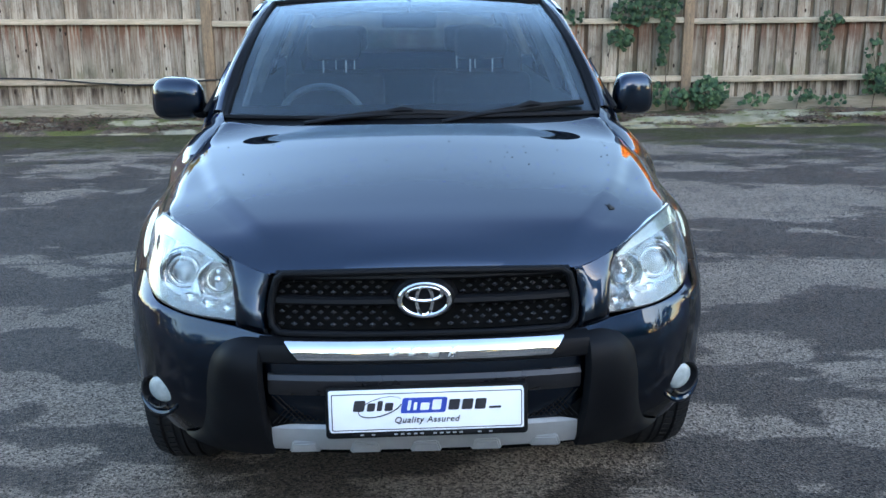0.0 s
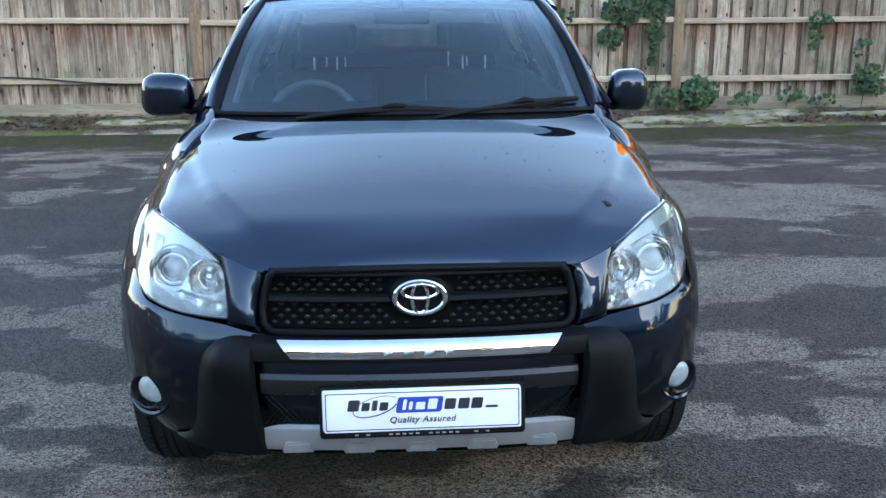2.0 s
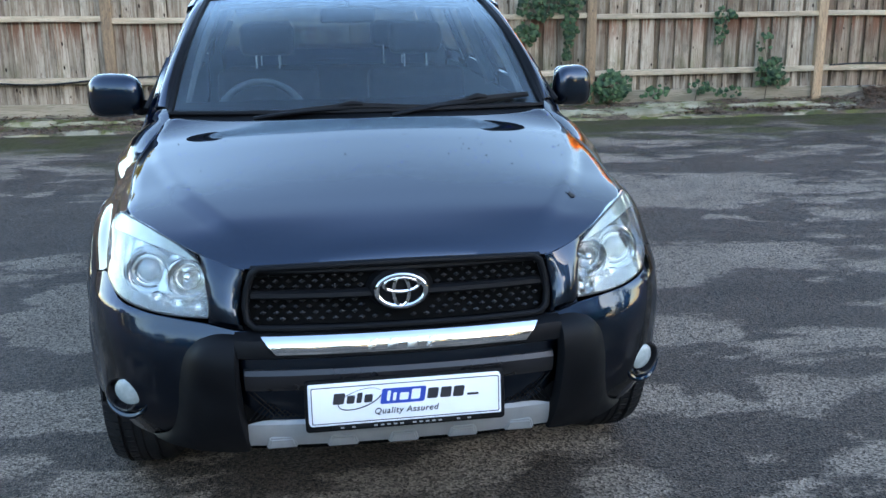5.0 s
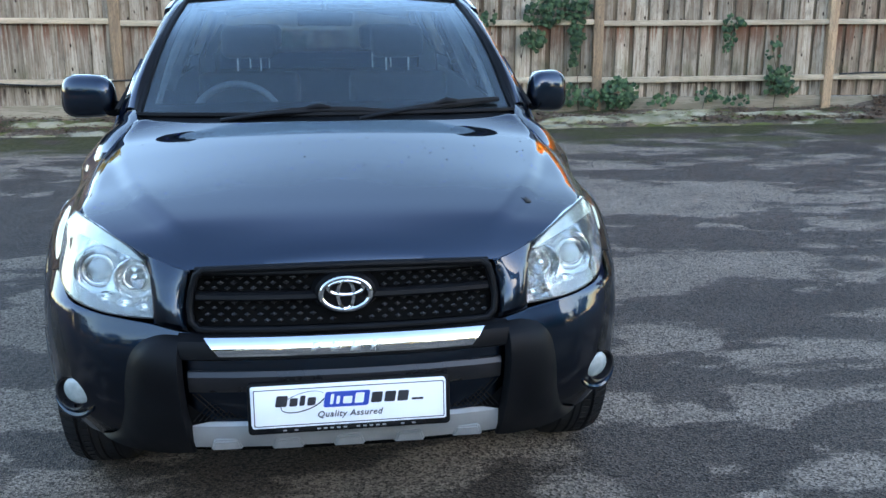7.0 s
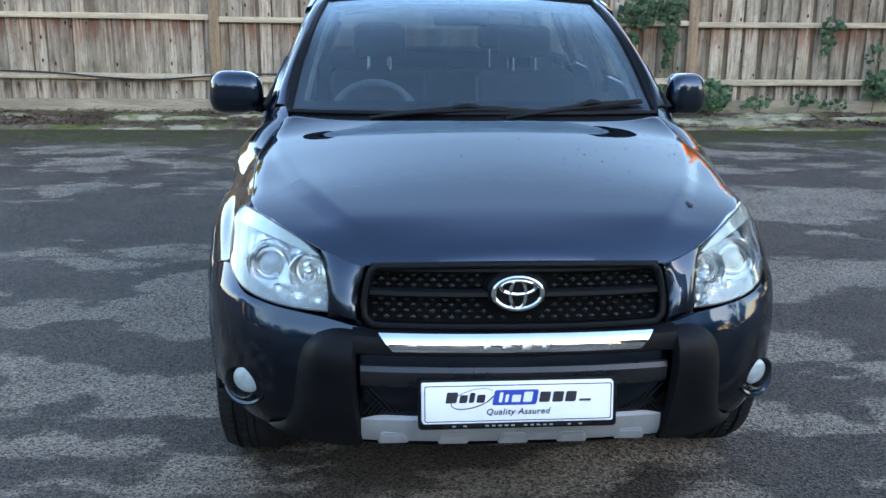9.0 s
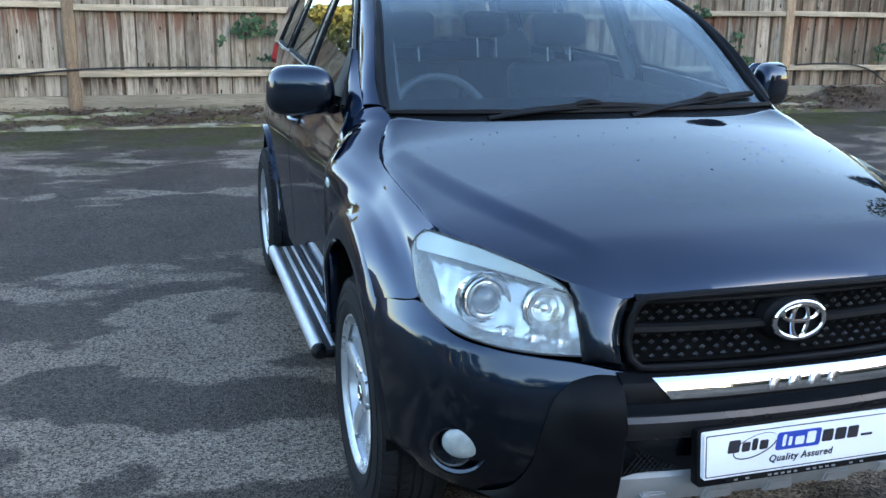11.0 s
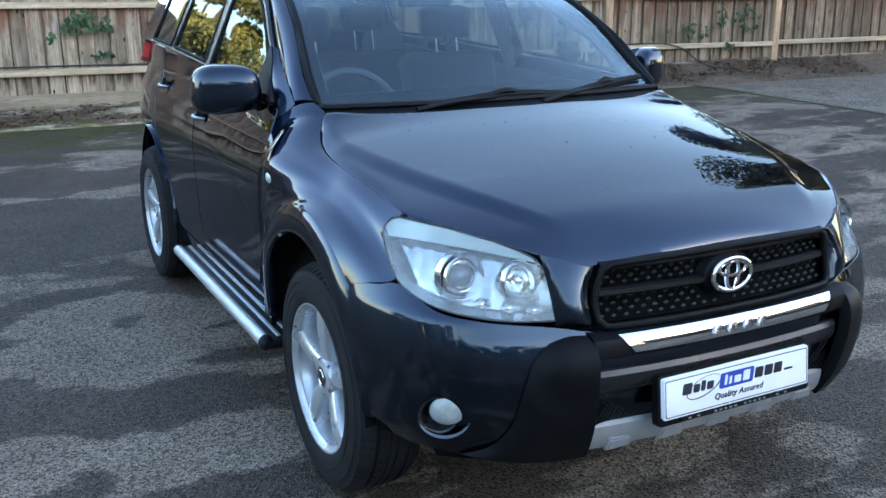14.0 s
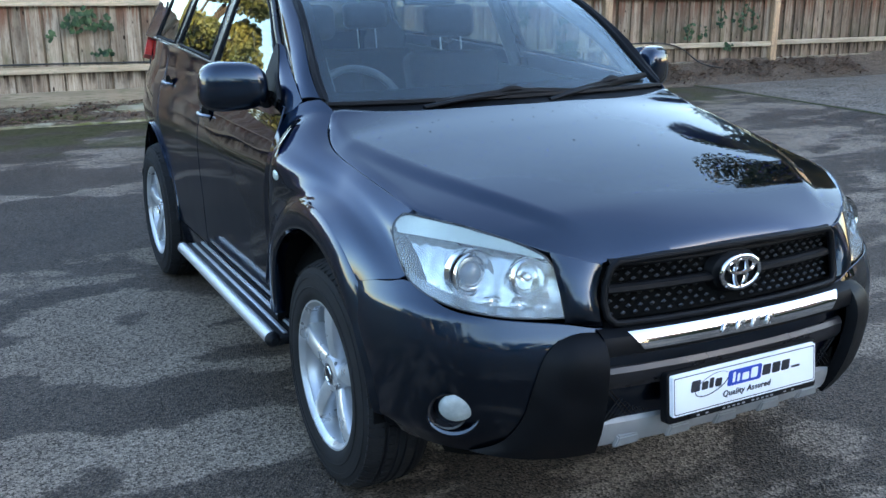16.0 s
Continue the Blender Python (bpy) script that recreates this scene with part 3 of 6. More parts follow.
def build_fence():
    fence = thing("fence", (3.0, FENCE_Y, 0.1), "weathered grey-brown close-boarded timber fence with posts and rails", "fence")
    top, low = 1.354, 0.63
    # post, rail and board meshes are shared by the pieces
    post = to_mesh("post", join(box(-0.064, 0.064, -0.055, 0.045, 0, 1.95, 0.007)), POSTWOOD)
    board, back, old = [], [], []
    for k in range(4):
        w = 0.090 + 0.006 * (k - 1.5)
        board.append(to_mesh("board", box(-w, w, -0.010, 0.010, 0, 1.65, 0.003, 1), WOOD))
        old.append(to_mesh("board", box(-w, w, -0.010, 0.010, 0, 1.65, 0.003, 1), WOODOLD))
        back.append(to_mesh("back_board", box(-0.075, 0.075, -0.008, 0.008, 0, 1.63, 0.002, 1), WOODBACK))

    def put(name, me, x, y, z, ry=0.0, sx=1.0):
        ob = new(name, me)
        ob.parent = fence
        ob.matrix_parent_inverse = world_of(fence).inverted()
        ob.matrix_basis = pose(x, y, z, 0, ry, 0) @ Matrix.Diagonal((sx, 1, 1, 1))
        return ob

    for x in POSTS:
        put("post", post, x, FENCE_Y - 0.02, 0.08, rng.uniform(-0.5, 0.5))
    for a, b in zip(POSTS, POSTS[1:]):
        z0, z1 = rng.uniform(-0.02, 0.02), rng.uniform(-0.02, 0.02)
        lift = 0.05 if b < 0 else 0.01
        for z, h in ((top + lift, 0.034), (low + lift, 0.037)):
            bm = join(*[box(-0.5, 0.5, -0.03, 0.03, -h, h, 0.008)])
            L = b - a - 0.10
            bmesh.ops.transform(bm, matrix=Matrix.Translation(((a + b) / 2, FENCE_Y - 0.035, z)) @ Matrix.Rotation(-math.atan2(z1 - z0, L), 4, "Y") @ Matrix.Diagonal((L, 1, 1, 1)), verts=bm.verts)
            part("rail", bm, RAILWOOD, fence)
        part("gravel_board", box(a + 0.05, b - 0.05, FENCE_Y - 0.03, FENCE_Y + 0.0, 0.10, 0.40 + z1, 0.006), GRAVELWOOD, fence)
        n = round((b - a) / (0.158 if b < -2 else 0.172 if b < 1 else 0.222))      # the older bays are boarded closer
        for i in range(n):
            x = a + (i + 0.5) * (b - a) / n + rng.uniform(-0.012, 0.012)
            close = (b - a) / n < 0.2
            put("board", (old if a > 6.5 else board)[rng.randrange(4)], x, FENCE_Y + 0.012 + (0.011 * (i % 2) if close else 0.0), 0.395, rng.uniform(-0.5, 0.5), rng.uniform(0.82, 0.92) if close else 1.0)
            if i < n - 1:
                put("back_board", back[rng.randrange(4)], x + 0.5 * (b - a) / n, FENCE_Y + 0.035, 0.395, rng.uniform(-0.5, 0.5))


build_fence()

# ---------------------------------------------------------------- the car: body
HUB_F, HUB_R, HUB_Z = 2.787, 5.350, 0.362
car = thing("car", (0, 4.0, 0), "dark blue-grey metallic off-road estate car, clean, parked on the tarmac", "car")

_nose = spline([(0, 1.995), (0.2, 2.002), (0.40, 2.030), (0.52, 2.068), (0.65, 2.123), (0.75, 2.187), (0.83, 2.286), (0.88, 2.41), (0.903, 2.56), (0.908, 2.70)], 160)
_arc = np.concatenate([[0], np.cumsum(np.linalg.norm(np.diff(_nose, axis=0), axis=1))])
_nd = np.gradient(_nose, axis=0)
_nn = np.stack([_nd[:, 1], -_nd[:, 0]], 1) / np.linalg.norm(_nd, axis=1)[:, None]
LEAN_X, LEAN_K = (0, 0.40, 0.45, 0.56, 0.68, 0.78, 0.90), (0, 0.0, 0.03, 0.23, 0.60, 0.95, 1.05)
BULGE_Z, BULGE = (0.28, 0.36, 0.44, 0.54, 0.61, 0.66, 0.71, 0.745, 1.0), (-0.075, -0.016, 0.022, 0.042, 0.049, 0.041, 0.022, 0.0, 0.0)
_bz = np.linspace(0.28, 1.0, 80)
_bk = np.interp(_bz, BULGE_Z, BULGE)
_bk = np.convolve(np.pad(_bk, 6, "edge"), np.ones(13) / 13, "valid")


def arc_of(x):
    return np.interp(x, _nose[:, 0], _arc)


def nose(sz, off=0.0):
    """Points of the front of the body, from arc length round the nose and height; off stands them out of it."""
    s, z = sz[..., 0], sz[..., 1]
    x, y = np.interp(s, _arc, _nose[:, 0]), np.interp(s, _arc, _nose[:, 1])
    nx, ny = np.interp(s, _arc, _nn[:, 0]), np.interp(s, _arc, _nn[:, 1])
    b = np.interp(z, _bz, _bk)
    b = np.where(b > 0, b * np.interp(x, (0.66, 0.86), (1.0, 0.3)), b) + off
    return np.stack([x + nx * b, y + ny * b + np.interp(x, LEAN_X, LEAN_K) * np.clip(z - 0.72, 0, None), z], -1)


def on_nose(c0, c1, d0, d1, nu=24, nv=16):
    """A grid in (arc, height) from four curves given in (x, z)."""
    to = lambda c: [(arc_of(x), z) for x, z in c]
    return coons(to(c0), to(c1), to(d0), to(d1), nu, nv)


def sided(g, sx):
    return g * np.array([sx, 1, 1])


SIDES = ((-1, "left"), (1, "right"))

# outlines shared by neighbouring panels (right half; the left is its mirror)
HOOD_SIDE = [(0.418, 2.043, 0.851), (0.508, 2.090, 0.874), (0.60, 2.172, 0.906), (0.69, 2.288, 0.931), (0.754, 2.412, 0.950), (0.767, 2.56, 0.975), (0.780, 2.72, 1.004), (0.785, 2.87, 1.029), (0.776, 2.97, 1.049), (0.746, 3.07, 1.089), (0.703, 3.13, 1.130)]


SPECK = mat("dirt", (0.012, 0.010, 0.008), (0.03, 0.025, 0.02), 60, 0.8)


def build_hood():
    nu, nv = 64, 70
    half = coons([(0, 2.006), (0.2, 2.012), (0.418, 2.043)], [(0, 2.995), (0.36, 3.030), (0.703, 3.13)], [(0, 2.006), (0, 2.03), (0, 2.12), (0, 2.4), (0, 2.99)], [p[:2] for p in HOOD_SIDE], nu, nv)
    X, Y = half[..., 0], half[..., 1]
    # height of the middle line, and how far the edge lies below it
    mid = spline([(2.001, 0.859), (2.016, 0.885), (2.055, 0.914), (2.15, 0.952), (2.30, 0.992), (2.50, 1.040), (2.75, 1.092), (3.0, 1.1410), (3.12, 1.1725)], 200)
    side = spline(HOOD_SIDE, 160)
    fall = np.stack([side[:, 1], np.interp(side[:, 1], mid[:, 0], mid[:, 1]) - side[:, 2]], 1)
    edge = X[:, -1:]
    t = np.abs(X) / edge
    # a shoulder runs from the screen corners to the grille corners: the panel steps down over it, then lies flatter to the shut line
    ridge = np.interp(Y, (2.0, 2.07, 2.2, 2.38, 2.5, 2.6, 2.75, 2.9, 3.08), (0.36, 0.40, 0.485, 0.585, 0.635, 0.668, 0.712, 0.745, 0.745))
    half_w = np.interp(Y, (2.0, 2.2, 2.45, 2.65, 3.0), (0.044, 0.032, 0.030, 0.028, 0.028))
    step = smooth(-1, 1, (X - ridge) / half_w) / np.maximum(smooth(-1, 1, (edge - ridge) / half_w), 0.35)
    rear = smooth(2.22, 2.80, Y)
    outer = np.clip((X - ridge) / np.maximum(edge - ridge, 0.02), 0, 1)
    roll = smooth(0, 1, (X - edge + 0.030) / 0.030)
    c, e = 0.30 + 0.34 * rear, 0.12 * rear
    k = (0.29 - 0.12 * rear) * smooth(2.06, 2.24, Y)
    drop = c * t ** 2 + k * step + e * roll + (1 - c - k - e) * ((0.30 + 0.6 * rear) * t ** 4 + (0.70 - 0.6 * rear) * outer ** 1.2)
    soft = lambda x: 0.07 * np.log1p(np.exp((x - 0.2) / 0.07))
    lip = 0.26 * t ** 2 + 0.74 * np.clip((soft(X) - soft(0 * X)) / (soft(edge + 0 * X) - soft(0 * X)), 0, 1)
    drop = lip + (drop - lip) * smooth(2.03, 2.20, Y)
    z = np.interp(Y, mid[:, 0], mid[:, 1]) - np.interp(Y, fall[:, 0], fall[:, 1]) * np.clip(drop, 0, 1.0)
    half = np.stack([X, Y, z], -1)
    g = np.concatenate([half[:, :0:-1] * np.array([-1, 1, 1]), half], 1)
    part("bonnet", sheet(g, 0.012, edge=0.0012), PAINT, car)
    specks = random.Random(8)
    bits = []
    for k in range(46):
        p = g[specks.randrange(36, 67), specks.randrange(8, 118)]
        b = bmesh.new()
        bmesh.ops.create_icosphere(b, subdivisions=1, radius=1)
        s = specks.uniform(0.001, 0.003)
        bmesh.ops.transform(b, matrix=Matrix.Translation(p + np.array([0, 0, 0.0006])) @ Matrix.Rotation(specks.uniform(0, 6), 4, "Z") @ Matrix.Diagonal((s, s * specks.uniform(0.6, 1.6), 0.0012, 1)), verts=b.verts)
        bits.append(b)
    tagged(part("dirt_specks", join(*bits), SPECK, car, "small dark specks of dirt"), kind="stuff")
    # near-black copy under the bonnet, so that its shut lines look shaded
    part("bonnet_gap_shade", sheet(g - np.array([0, 0, 0.03]), 0.004), DARK, car)


build_hood()

ARCH_F, ARCH_B = (2.850, 0.385, 0.425), (5.380, 0.385, 0.455)      # wheel openings: centre y, z and radius


def arch(c, x, a0, a1, n=9, grow=0.0):
    return [(x, c[0] + (c[2] + grow) * math.cos(radians(a)), c[1] + (c[2] + grow) * math.sin(radians(a))) for a in np.linspace(a0, a1, n)]


def belt(y):
    return float(np.interp(y, (3.2, 3.6, 4.2, 5.1, 6.2), (1.120, 1.165, 1.205, 1.245, 1.26)))


def flank(y, z):
    """Half width of the car's side at length y and height z."""
    w = np.interp(z, (0.30, 0.40, 0.50, 0.62, 0.76, 0.90, 1.02, 1.12, 1.26), (0.845, 0.862, 0.868, 0.872, 0.880, 0.882, 0.858, 0.812, 0.785))
    return w - 0.16 * np.clip((np.asarray(y) - 5.2) / 1.1, 0, None) ** 2


FLARE = 0.090
LAMP_OUT = [(0.803, 0.768), (0.818, 0.795), (0.820, 0.850), (0.812, 0.905), (0.782, 0.942)]


def build_fender(sx, side):
    low = arch(ARCH_F, 0.903, 133, 14, 9, FLARE - 0.006)
    low[0] = (0.897, 2.500, 0.750)
    lamp = [tuple(nose(np.array([(arc_of(x), z)]))[0] + np.array([dx, 0.006, 0])) for (x, z), dx in zip(LAMP_OUT[1:], (0.002, -0.011, -0.013, 0))]
    front = [low[0], (0.866, 2.414, 0.772)] + lamp[:-1] + [(0.760, 2.420, 0.951)]
    top = [(0.760, 2.420, 0.951)] + [(x + 0.0025, y, z - 0.0005) for x, y, z in HOOD_SIDE[5:]] + [(0.709, 3.160, 1.148), (0.7185, 3.205, 1.165)]
    rear = [low[-1], (0.876, 3.387, 0.60), (0.885, 3.370, 0.76), (0.885, 3.318, 0.95), (0.843, 3.316, 1.05), (0.812, 3.302, 1.106), (0.765, 3.258, 1.152), (0.7185, 3.205, 1.165)]
    # straight, slightly crowned sections from arch to shut line, eased into the lamp and door edges
    uu, vv = np.linspace(0, 1, 44)[None, :, None], np.linspace(0, 1, 30)[:, None, None]
    B, T, F, R = spline(low, 44)[None], spline(top, 44)[None], spline(front, 30)[:, None], spline(rear, 30)[:, None]
    h = B + (T - B) * vv
    h = h + normals(h) * 6.75 * 0.001 * vv ** 2 * (1 - vv) * np.minimum(1, 5 * uu)
    g = h + (1 - uu) ** 3.2 * (F - h[:, :1]) + smooth(0, 1, (uu - 0.42 + 0.12 * (1 - vv)) / (0.51 - 0.12 * (1 - vv))) * (R - h[:, -1:])
    g[..., 0] += (0.12 * vv * (1 - vv) ** 3 * np.exp(-((uu - 0.58) / 0.16) ** 2))[..., 0]      # fuller over the arch
    f = part("fender", sheet(sided(g, sx), 0.01, sx < 0, edge=0.0015), PAINT, car)
    # moulded flare round the wheel arch, carried down over the bumper
    rows = []
    for dr, x in ((-0.004, 0.878), (-0.003, 0.911), (0.003, 0.919), (0.026, 0.921), (0.060, 0.914), (FLARE - 0.008, 0.9055), (FLARE - 0.003, 0.901), (FLARE - 0.002, 0.872)):
        row = []
        for p, a in zip(arch(ARCH_F, x, 180, 4, 60, dr), np.linspace(180, 4, 60)):
            b = float(np.interp(p[2], _bz, _bk))
            b = 0.3 * b if b > 0 else b
            xs = min(x, float(np.interp(p[1], _nose[:, 1], _nose[:, 0])) + b + (x - 0.906))
            row.append((xs - 0.022 * float(smooth(45, 5, a)) - (0.014 if dr > 0.004 else 0.006) * float(smooth(132, 148, a)), p[1], p[2]))
        rows.append(row)
    part("arch_flare", sheet(sided(np.array(rows), sx), 0.0, sx < 0), PAINT, car)
    pos = (sx * 0.903, 3.145, 0.936)
    bl = bmesh.new()
    bmesh.ops.create_uvsphere(bl, u_segments=20, v_segments=10, radius=1)
    bmesh.ops.transform(bl, matrix=Matrix.Translation(pos) @ Matrix.Diagonal((0.012, 0.030, 0.020, 1)), verts=bl.verts)
    part("side_repeater", bl, LENSMILK, f, "clear oval side repeater")
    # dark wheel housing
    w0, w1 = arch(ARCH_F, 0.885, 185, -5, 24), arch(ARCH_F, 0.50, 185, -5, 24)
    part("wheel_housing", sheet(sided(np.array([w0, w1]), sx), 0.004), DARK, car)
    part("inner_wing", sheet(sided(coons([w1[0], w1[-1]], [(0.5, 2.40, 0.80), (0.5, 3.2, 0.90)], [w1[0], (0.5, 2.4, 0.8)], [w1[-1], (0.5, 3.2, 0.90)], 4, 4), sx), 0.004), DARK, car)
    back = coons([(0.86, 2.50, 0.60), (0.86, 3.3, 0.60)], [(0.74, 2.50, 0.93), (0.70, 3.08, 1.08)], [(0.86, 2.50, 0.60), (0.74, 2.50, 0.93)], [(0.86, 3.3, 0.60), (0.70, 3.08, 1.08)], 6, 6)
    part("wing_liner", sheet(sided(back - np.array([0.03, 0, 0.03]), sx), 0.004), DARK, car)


def build_bumper():
    half = on_nose([(0, 0.385), (0.42, 0.365), (0.65, 0.325), (0.78, 0.33), (0.878, 0.36)],
                   [(0, 0.690), (0.41, 0.690), (0.50, 0.704), (0.60, 0.714), (0.70, 0.725), (0.77, 0.742), (0.815, 0.786), (0.85, 0.777), (0.9035, 0.746)],
                   [(0, 0.385), (0, 0.690)], [(0.878, 0.36), (0.885, 0.50), (0.893, 0.62), (0.9035, 0.746)], 70, 30)
    g = nose(half)
    g = np.concatenate([g[:, :0:-1] * np.array([-1, 1, 1]), g], 1)
    bumper = part("front_bumper", sheet(g, 0.012, edge=0.0015), PAINT, car)
    for sx, side in SIDES:
        # body-coloured panel between grille and headlamp
        p = nose(on_nose([(0.414, 0.692), (0.508, 0.707)], [(0.412, 0.853), (0.465, 0.866), (0.533, 0.886)], [(0.414, 0.692), (0.422, 0.77), (0.412, 0.853)], [(0.508, 0.707), (0.516, 0.79), (0.533, 0.886)], 10, 14))
        u, v = np.linspace(0, 1, 10)[None, :, None], np.linspace(0, 1, 14)[:, None, None]
        p = p + normals(p) * 0.032 * (4 * u * (1 - u)) ** 0.5 * 2.6 * v ** 0.5 * (1 - v)
        part("lamp_panel", sheet(sided(p, sx), 0.012, sx < 0, edge=0.002), PAINT, car)
    return bumper


bumper = build_bumper()

# near-black core, standing in for the shade behind the shut lines and the grille
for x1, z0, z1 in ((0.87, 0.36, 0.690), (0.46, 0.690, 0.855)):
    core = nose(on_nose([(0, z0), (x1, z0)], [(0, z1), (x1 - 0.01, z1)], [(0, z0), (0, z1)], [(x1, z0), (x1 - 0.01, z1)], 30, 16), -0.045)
    part("shade_core", sheet(np.concatenate([core[:, :0:-1] * np.array([-1, 1, 1]), core], 1), 0.004), DARK, car)


# ---------------------------------------------------------------- the car: sides and greenhouse
def side_panel(y0, y1, z0, z1, nu=16, nv=20, yb=None):
    ys, v = np.linspace(0, 1, nu)[None, :], np.linspace(0, 1, nv)[:, None]
    z0 = np.broadcast_to(np.array(z0, float), (nu,))[None]
    z1 = np.broadcast_to(np.array(z1, float), (nu,))[None]
    Z = z0 + (z1 - z0) * v
    a, b = (y0(Z) if callable(y0) else y0 + 0 * Z), (y1(Z) if callable(y1) else y1 + 0 * Z)
    Y = a + (b - a) * ys
    return np.stack([flank(Y, Z), Y, Z], -1)


def glass_x(z, y):
    return 0.812 - 0.43 * (z - 1.15) - 0.10 * np.clip(z - 1.50, 0, None) - 0.05 * np.clip((y - 5.2) / 1.1, 0, None)


def roof_z(y):
    return np.interp(y, (3.3, 3.6, 3.95, 4.4, 5.0, 5.6, 6.15), (1.27, 1.415, 1.555, 1.605, 1.622, 1.60, 1.52))


def build_side(sx, side):
    yy = np.linspace(3.325, 4.335, 16)
    front_edge = lambda z: np.interp(z, (0.40, 0.60, 0.86, 1.03, 1.12), (3.30, 3.392, 3.345, 3.31, 3.325))
    d1 = part("front_door", sheet(sided(side_panel(front_edge, 4.335, 0.405, [belt(y) for y in yy]), sx), 0.02, sx < 0, edge=0.003), PAINT, car)
    back_edge = lambda z: np.interp(z, (0.40, 0.55, 0.72, 0.86, 1.0, 1.25), (4.918, 4.945, 5.055, 5.16, 5.195, 5.20))
    yy = np.linspace(4.343, 5.20, 16)
    d2 = part("rear_door", sheet(sided(side_panel(4.343, back_edge, 0.405, [belt(y) for y in yy]), sx), 0.02, sx < 0, edge=0.003), PAINT, car)
    for door, y in ((d1, 4.235), (d2, 5.045)):
        zz = 1.005 if door is d1 else 1.068
        x = flank(y, zz)
        hp = spline([(x - 0.003, y - 0.070, zz), (x + 0.022, y - 0.045, zz + 0.003), (x + 0.024, y + 0.035, zz + 0.005), (x - 0.002, y + 0.065, zz + 0.005)], 14)
        part("door_handle", tube(sided(hp, sx), 0.0085, 8, squash=0.8), PULL, door, "chrome door handle")
        # near-black dish laid on the door skin as the recess and its shade
        bowl = lathe([(0.001, 0), (0.035, 0.001), (0.042, 0.004)], 20, (0, 0, 0))
        bmesh.ops.transform(bowl, matrix=Matrix.Translation((sx * (x + 0.001), y - 0.015, zz - 0.002)) @ Matrix.Diagonal((sx, 1.7, 1.05, 1)), verts=bowl.verts)
        part("handle_recess_shade", bowl, DARK, door)
    # sill and quarter panel
    part("sill", sheet(sided(side_panel(3.19, 4.93, 0.30, 0.400, 12, 5), sx), 0.02, sx < 0), PAINT, car)
    ar = arch(ARCH_B, 0.878, 176, 10, 12)
    ar = [(flank(y, z), y, z) for _, y, z in ar]
    top = [(flank(y, belt(y)), y, belt(y)) for y in np.linspace(5.205, 6.15, 6)]
    L = [(flank(back_edge(z) + 0.004, z), float(back_edge(z)) + 0.004, z) for z in (0.42, 0.55, 0.72, 0.86, 1.0)] + [top[0]]
    L[0] = ar[0]
    R = [ar[-1], (0.83, 6.0, 0.46), (0.80, 6.17, 0.75), (0.78, 6.19, 1.05), top[-1]]
    qg = coons(ar, top, L, R, 24, 18)
    qg[..., 0] = flank(qg[..., 1], qg[..., 2])
    part("rear_quarter", sheet(sided(qg, sx), 0.012, sx < 0, edge=0.003), PAINT, car)
    rows = []
    for dr, x in ((-0.004, 0.846), (-0.002, 0.868), (0.006, 0.8745), (0.022, 0.8755), (0.034, 0.873), (0.035, 0.86)):
        rows.append([(x - 0.16 * max(0.0, (p[1] - 5.2) / 1.1) ** 2, p[1], p[2]) for p in arch(ARCH_B, x, 178, 4, 50, dr)])
    part("arch_flare", sheet(sided(np.array(rows), sx), 0.0, sx < 0), PAINT, car)
    w0, w1 = arch(ARCH_B, 0.855, 185, -5, 24), arch(ARCH_B, 0.50, 185, -5, 24)
    part("wheel_housing", sheet(sided(np.array([w0, w1]), sx), 0.004), DARK, car)
    # tail lamp
    tl = coons([(0.795, 6.02, 1.15), (0.78, 6.17, 1.12)], [(0.772, 6.03, 1.235), (0.745, 6.15, 1.245)], [(0.795, 6.02, 1.15), (0.772, 6.03, 1.235)], [(0.78, 6.17, 1.12), (0.745, 6.15, 1.245)], 8, 10)
    tl[..., 0] -= 0.032
    part("tail_lamp", sheet(sided(tl, sx), 0.03, sx < 0, edge=0.008), REDLENS, car, "red tail lamp")
    # glass, from the mirror sail back to the quarter light
    def pane(name, y0b, y0t, y1b, y1t, n=12):
        v = np.linspace(0, 1, 10)[:, None]
        u = np.linspace(0, 1, n)[None]
        yb, yt = y0b + (y1b - y0b) * u, y0t + (y1t - y0t) * u
        zb = np.vectorize(belt)(yb) + 0.012
        zt = roof_z(yt) - 0.045
        Y, Z = yb + (yt - yb) * v, zb + (zt - zb) * v
        part(name, sheet(sided(np.stack([glass_x(Z, Y), Y, Z], -1), sx), 0.004, sx < 0), SIDEGLASS, car).visible_shadow = False
        # black rubber surround
        edge = [(yb[0, k], zb[0, k]) for k in range(n)] + [(yt[0, k], zt[0, k]) for k in range(n - 1, -1, -1)]
        P = np.array([(glass_x(z, y) + 0.004, y, z) for y, z in edge])
        part("window_seal", tube(sided(P, sx), 0.009, 6, closed=True), RUBBER, car)

    pane("front_window", 3.36, 3.80, 4.30, 4.30)
    pane("rear_window", 4.40, 4.40, 5.06, 5.00)
    pane("quarter_window", 5.14, 5.08, 5.72, 5.60)
    # pillars
    def pillar(name, b0, b1, t0, t1, m=PAINT, off=0.004, dz=0.0):
        v = np.linspace(0, 1, 10)[:, None]
        u = np.linspace(0, 1, 5)[None]
        yb, yt = b0 + (b1 - b0) * u, t0 + (t1 - t0) * u
        zb, zt = np.vectorize(belt)(yb) - 0.01, roof_z(yt) - 0.02 + dz
        Y, Z = yb + (yt - yb) * v, zb + (zt - zb) * v
        part(name, sheet(sided(np.stack([glass_x(Z, Y) + off, Y, Z], -1), sx), 0.03, sx < 0, edge=0.004), m, car)

    pillar("centre_pillar", 4.30, 4.40, 4.30, 4.40, GLOSS)
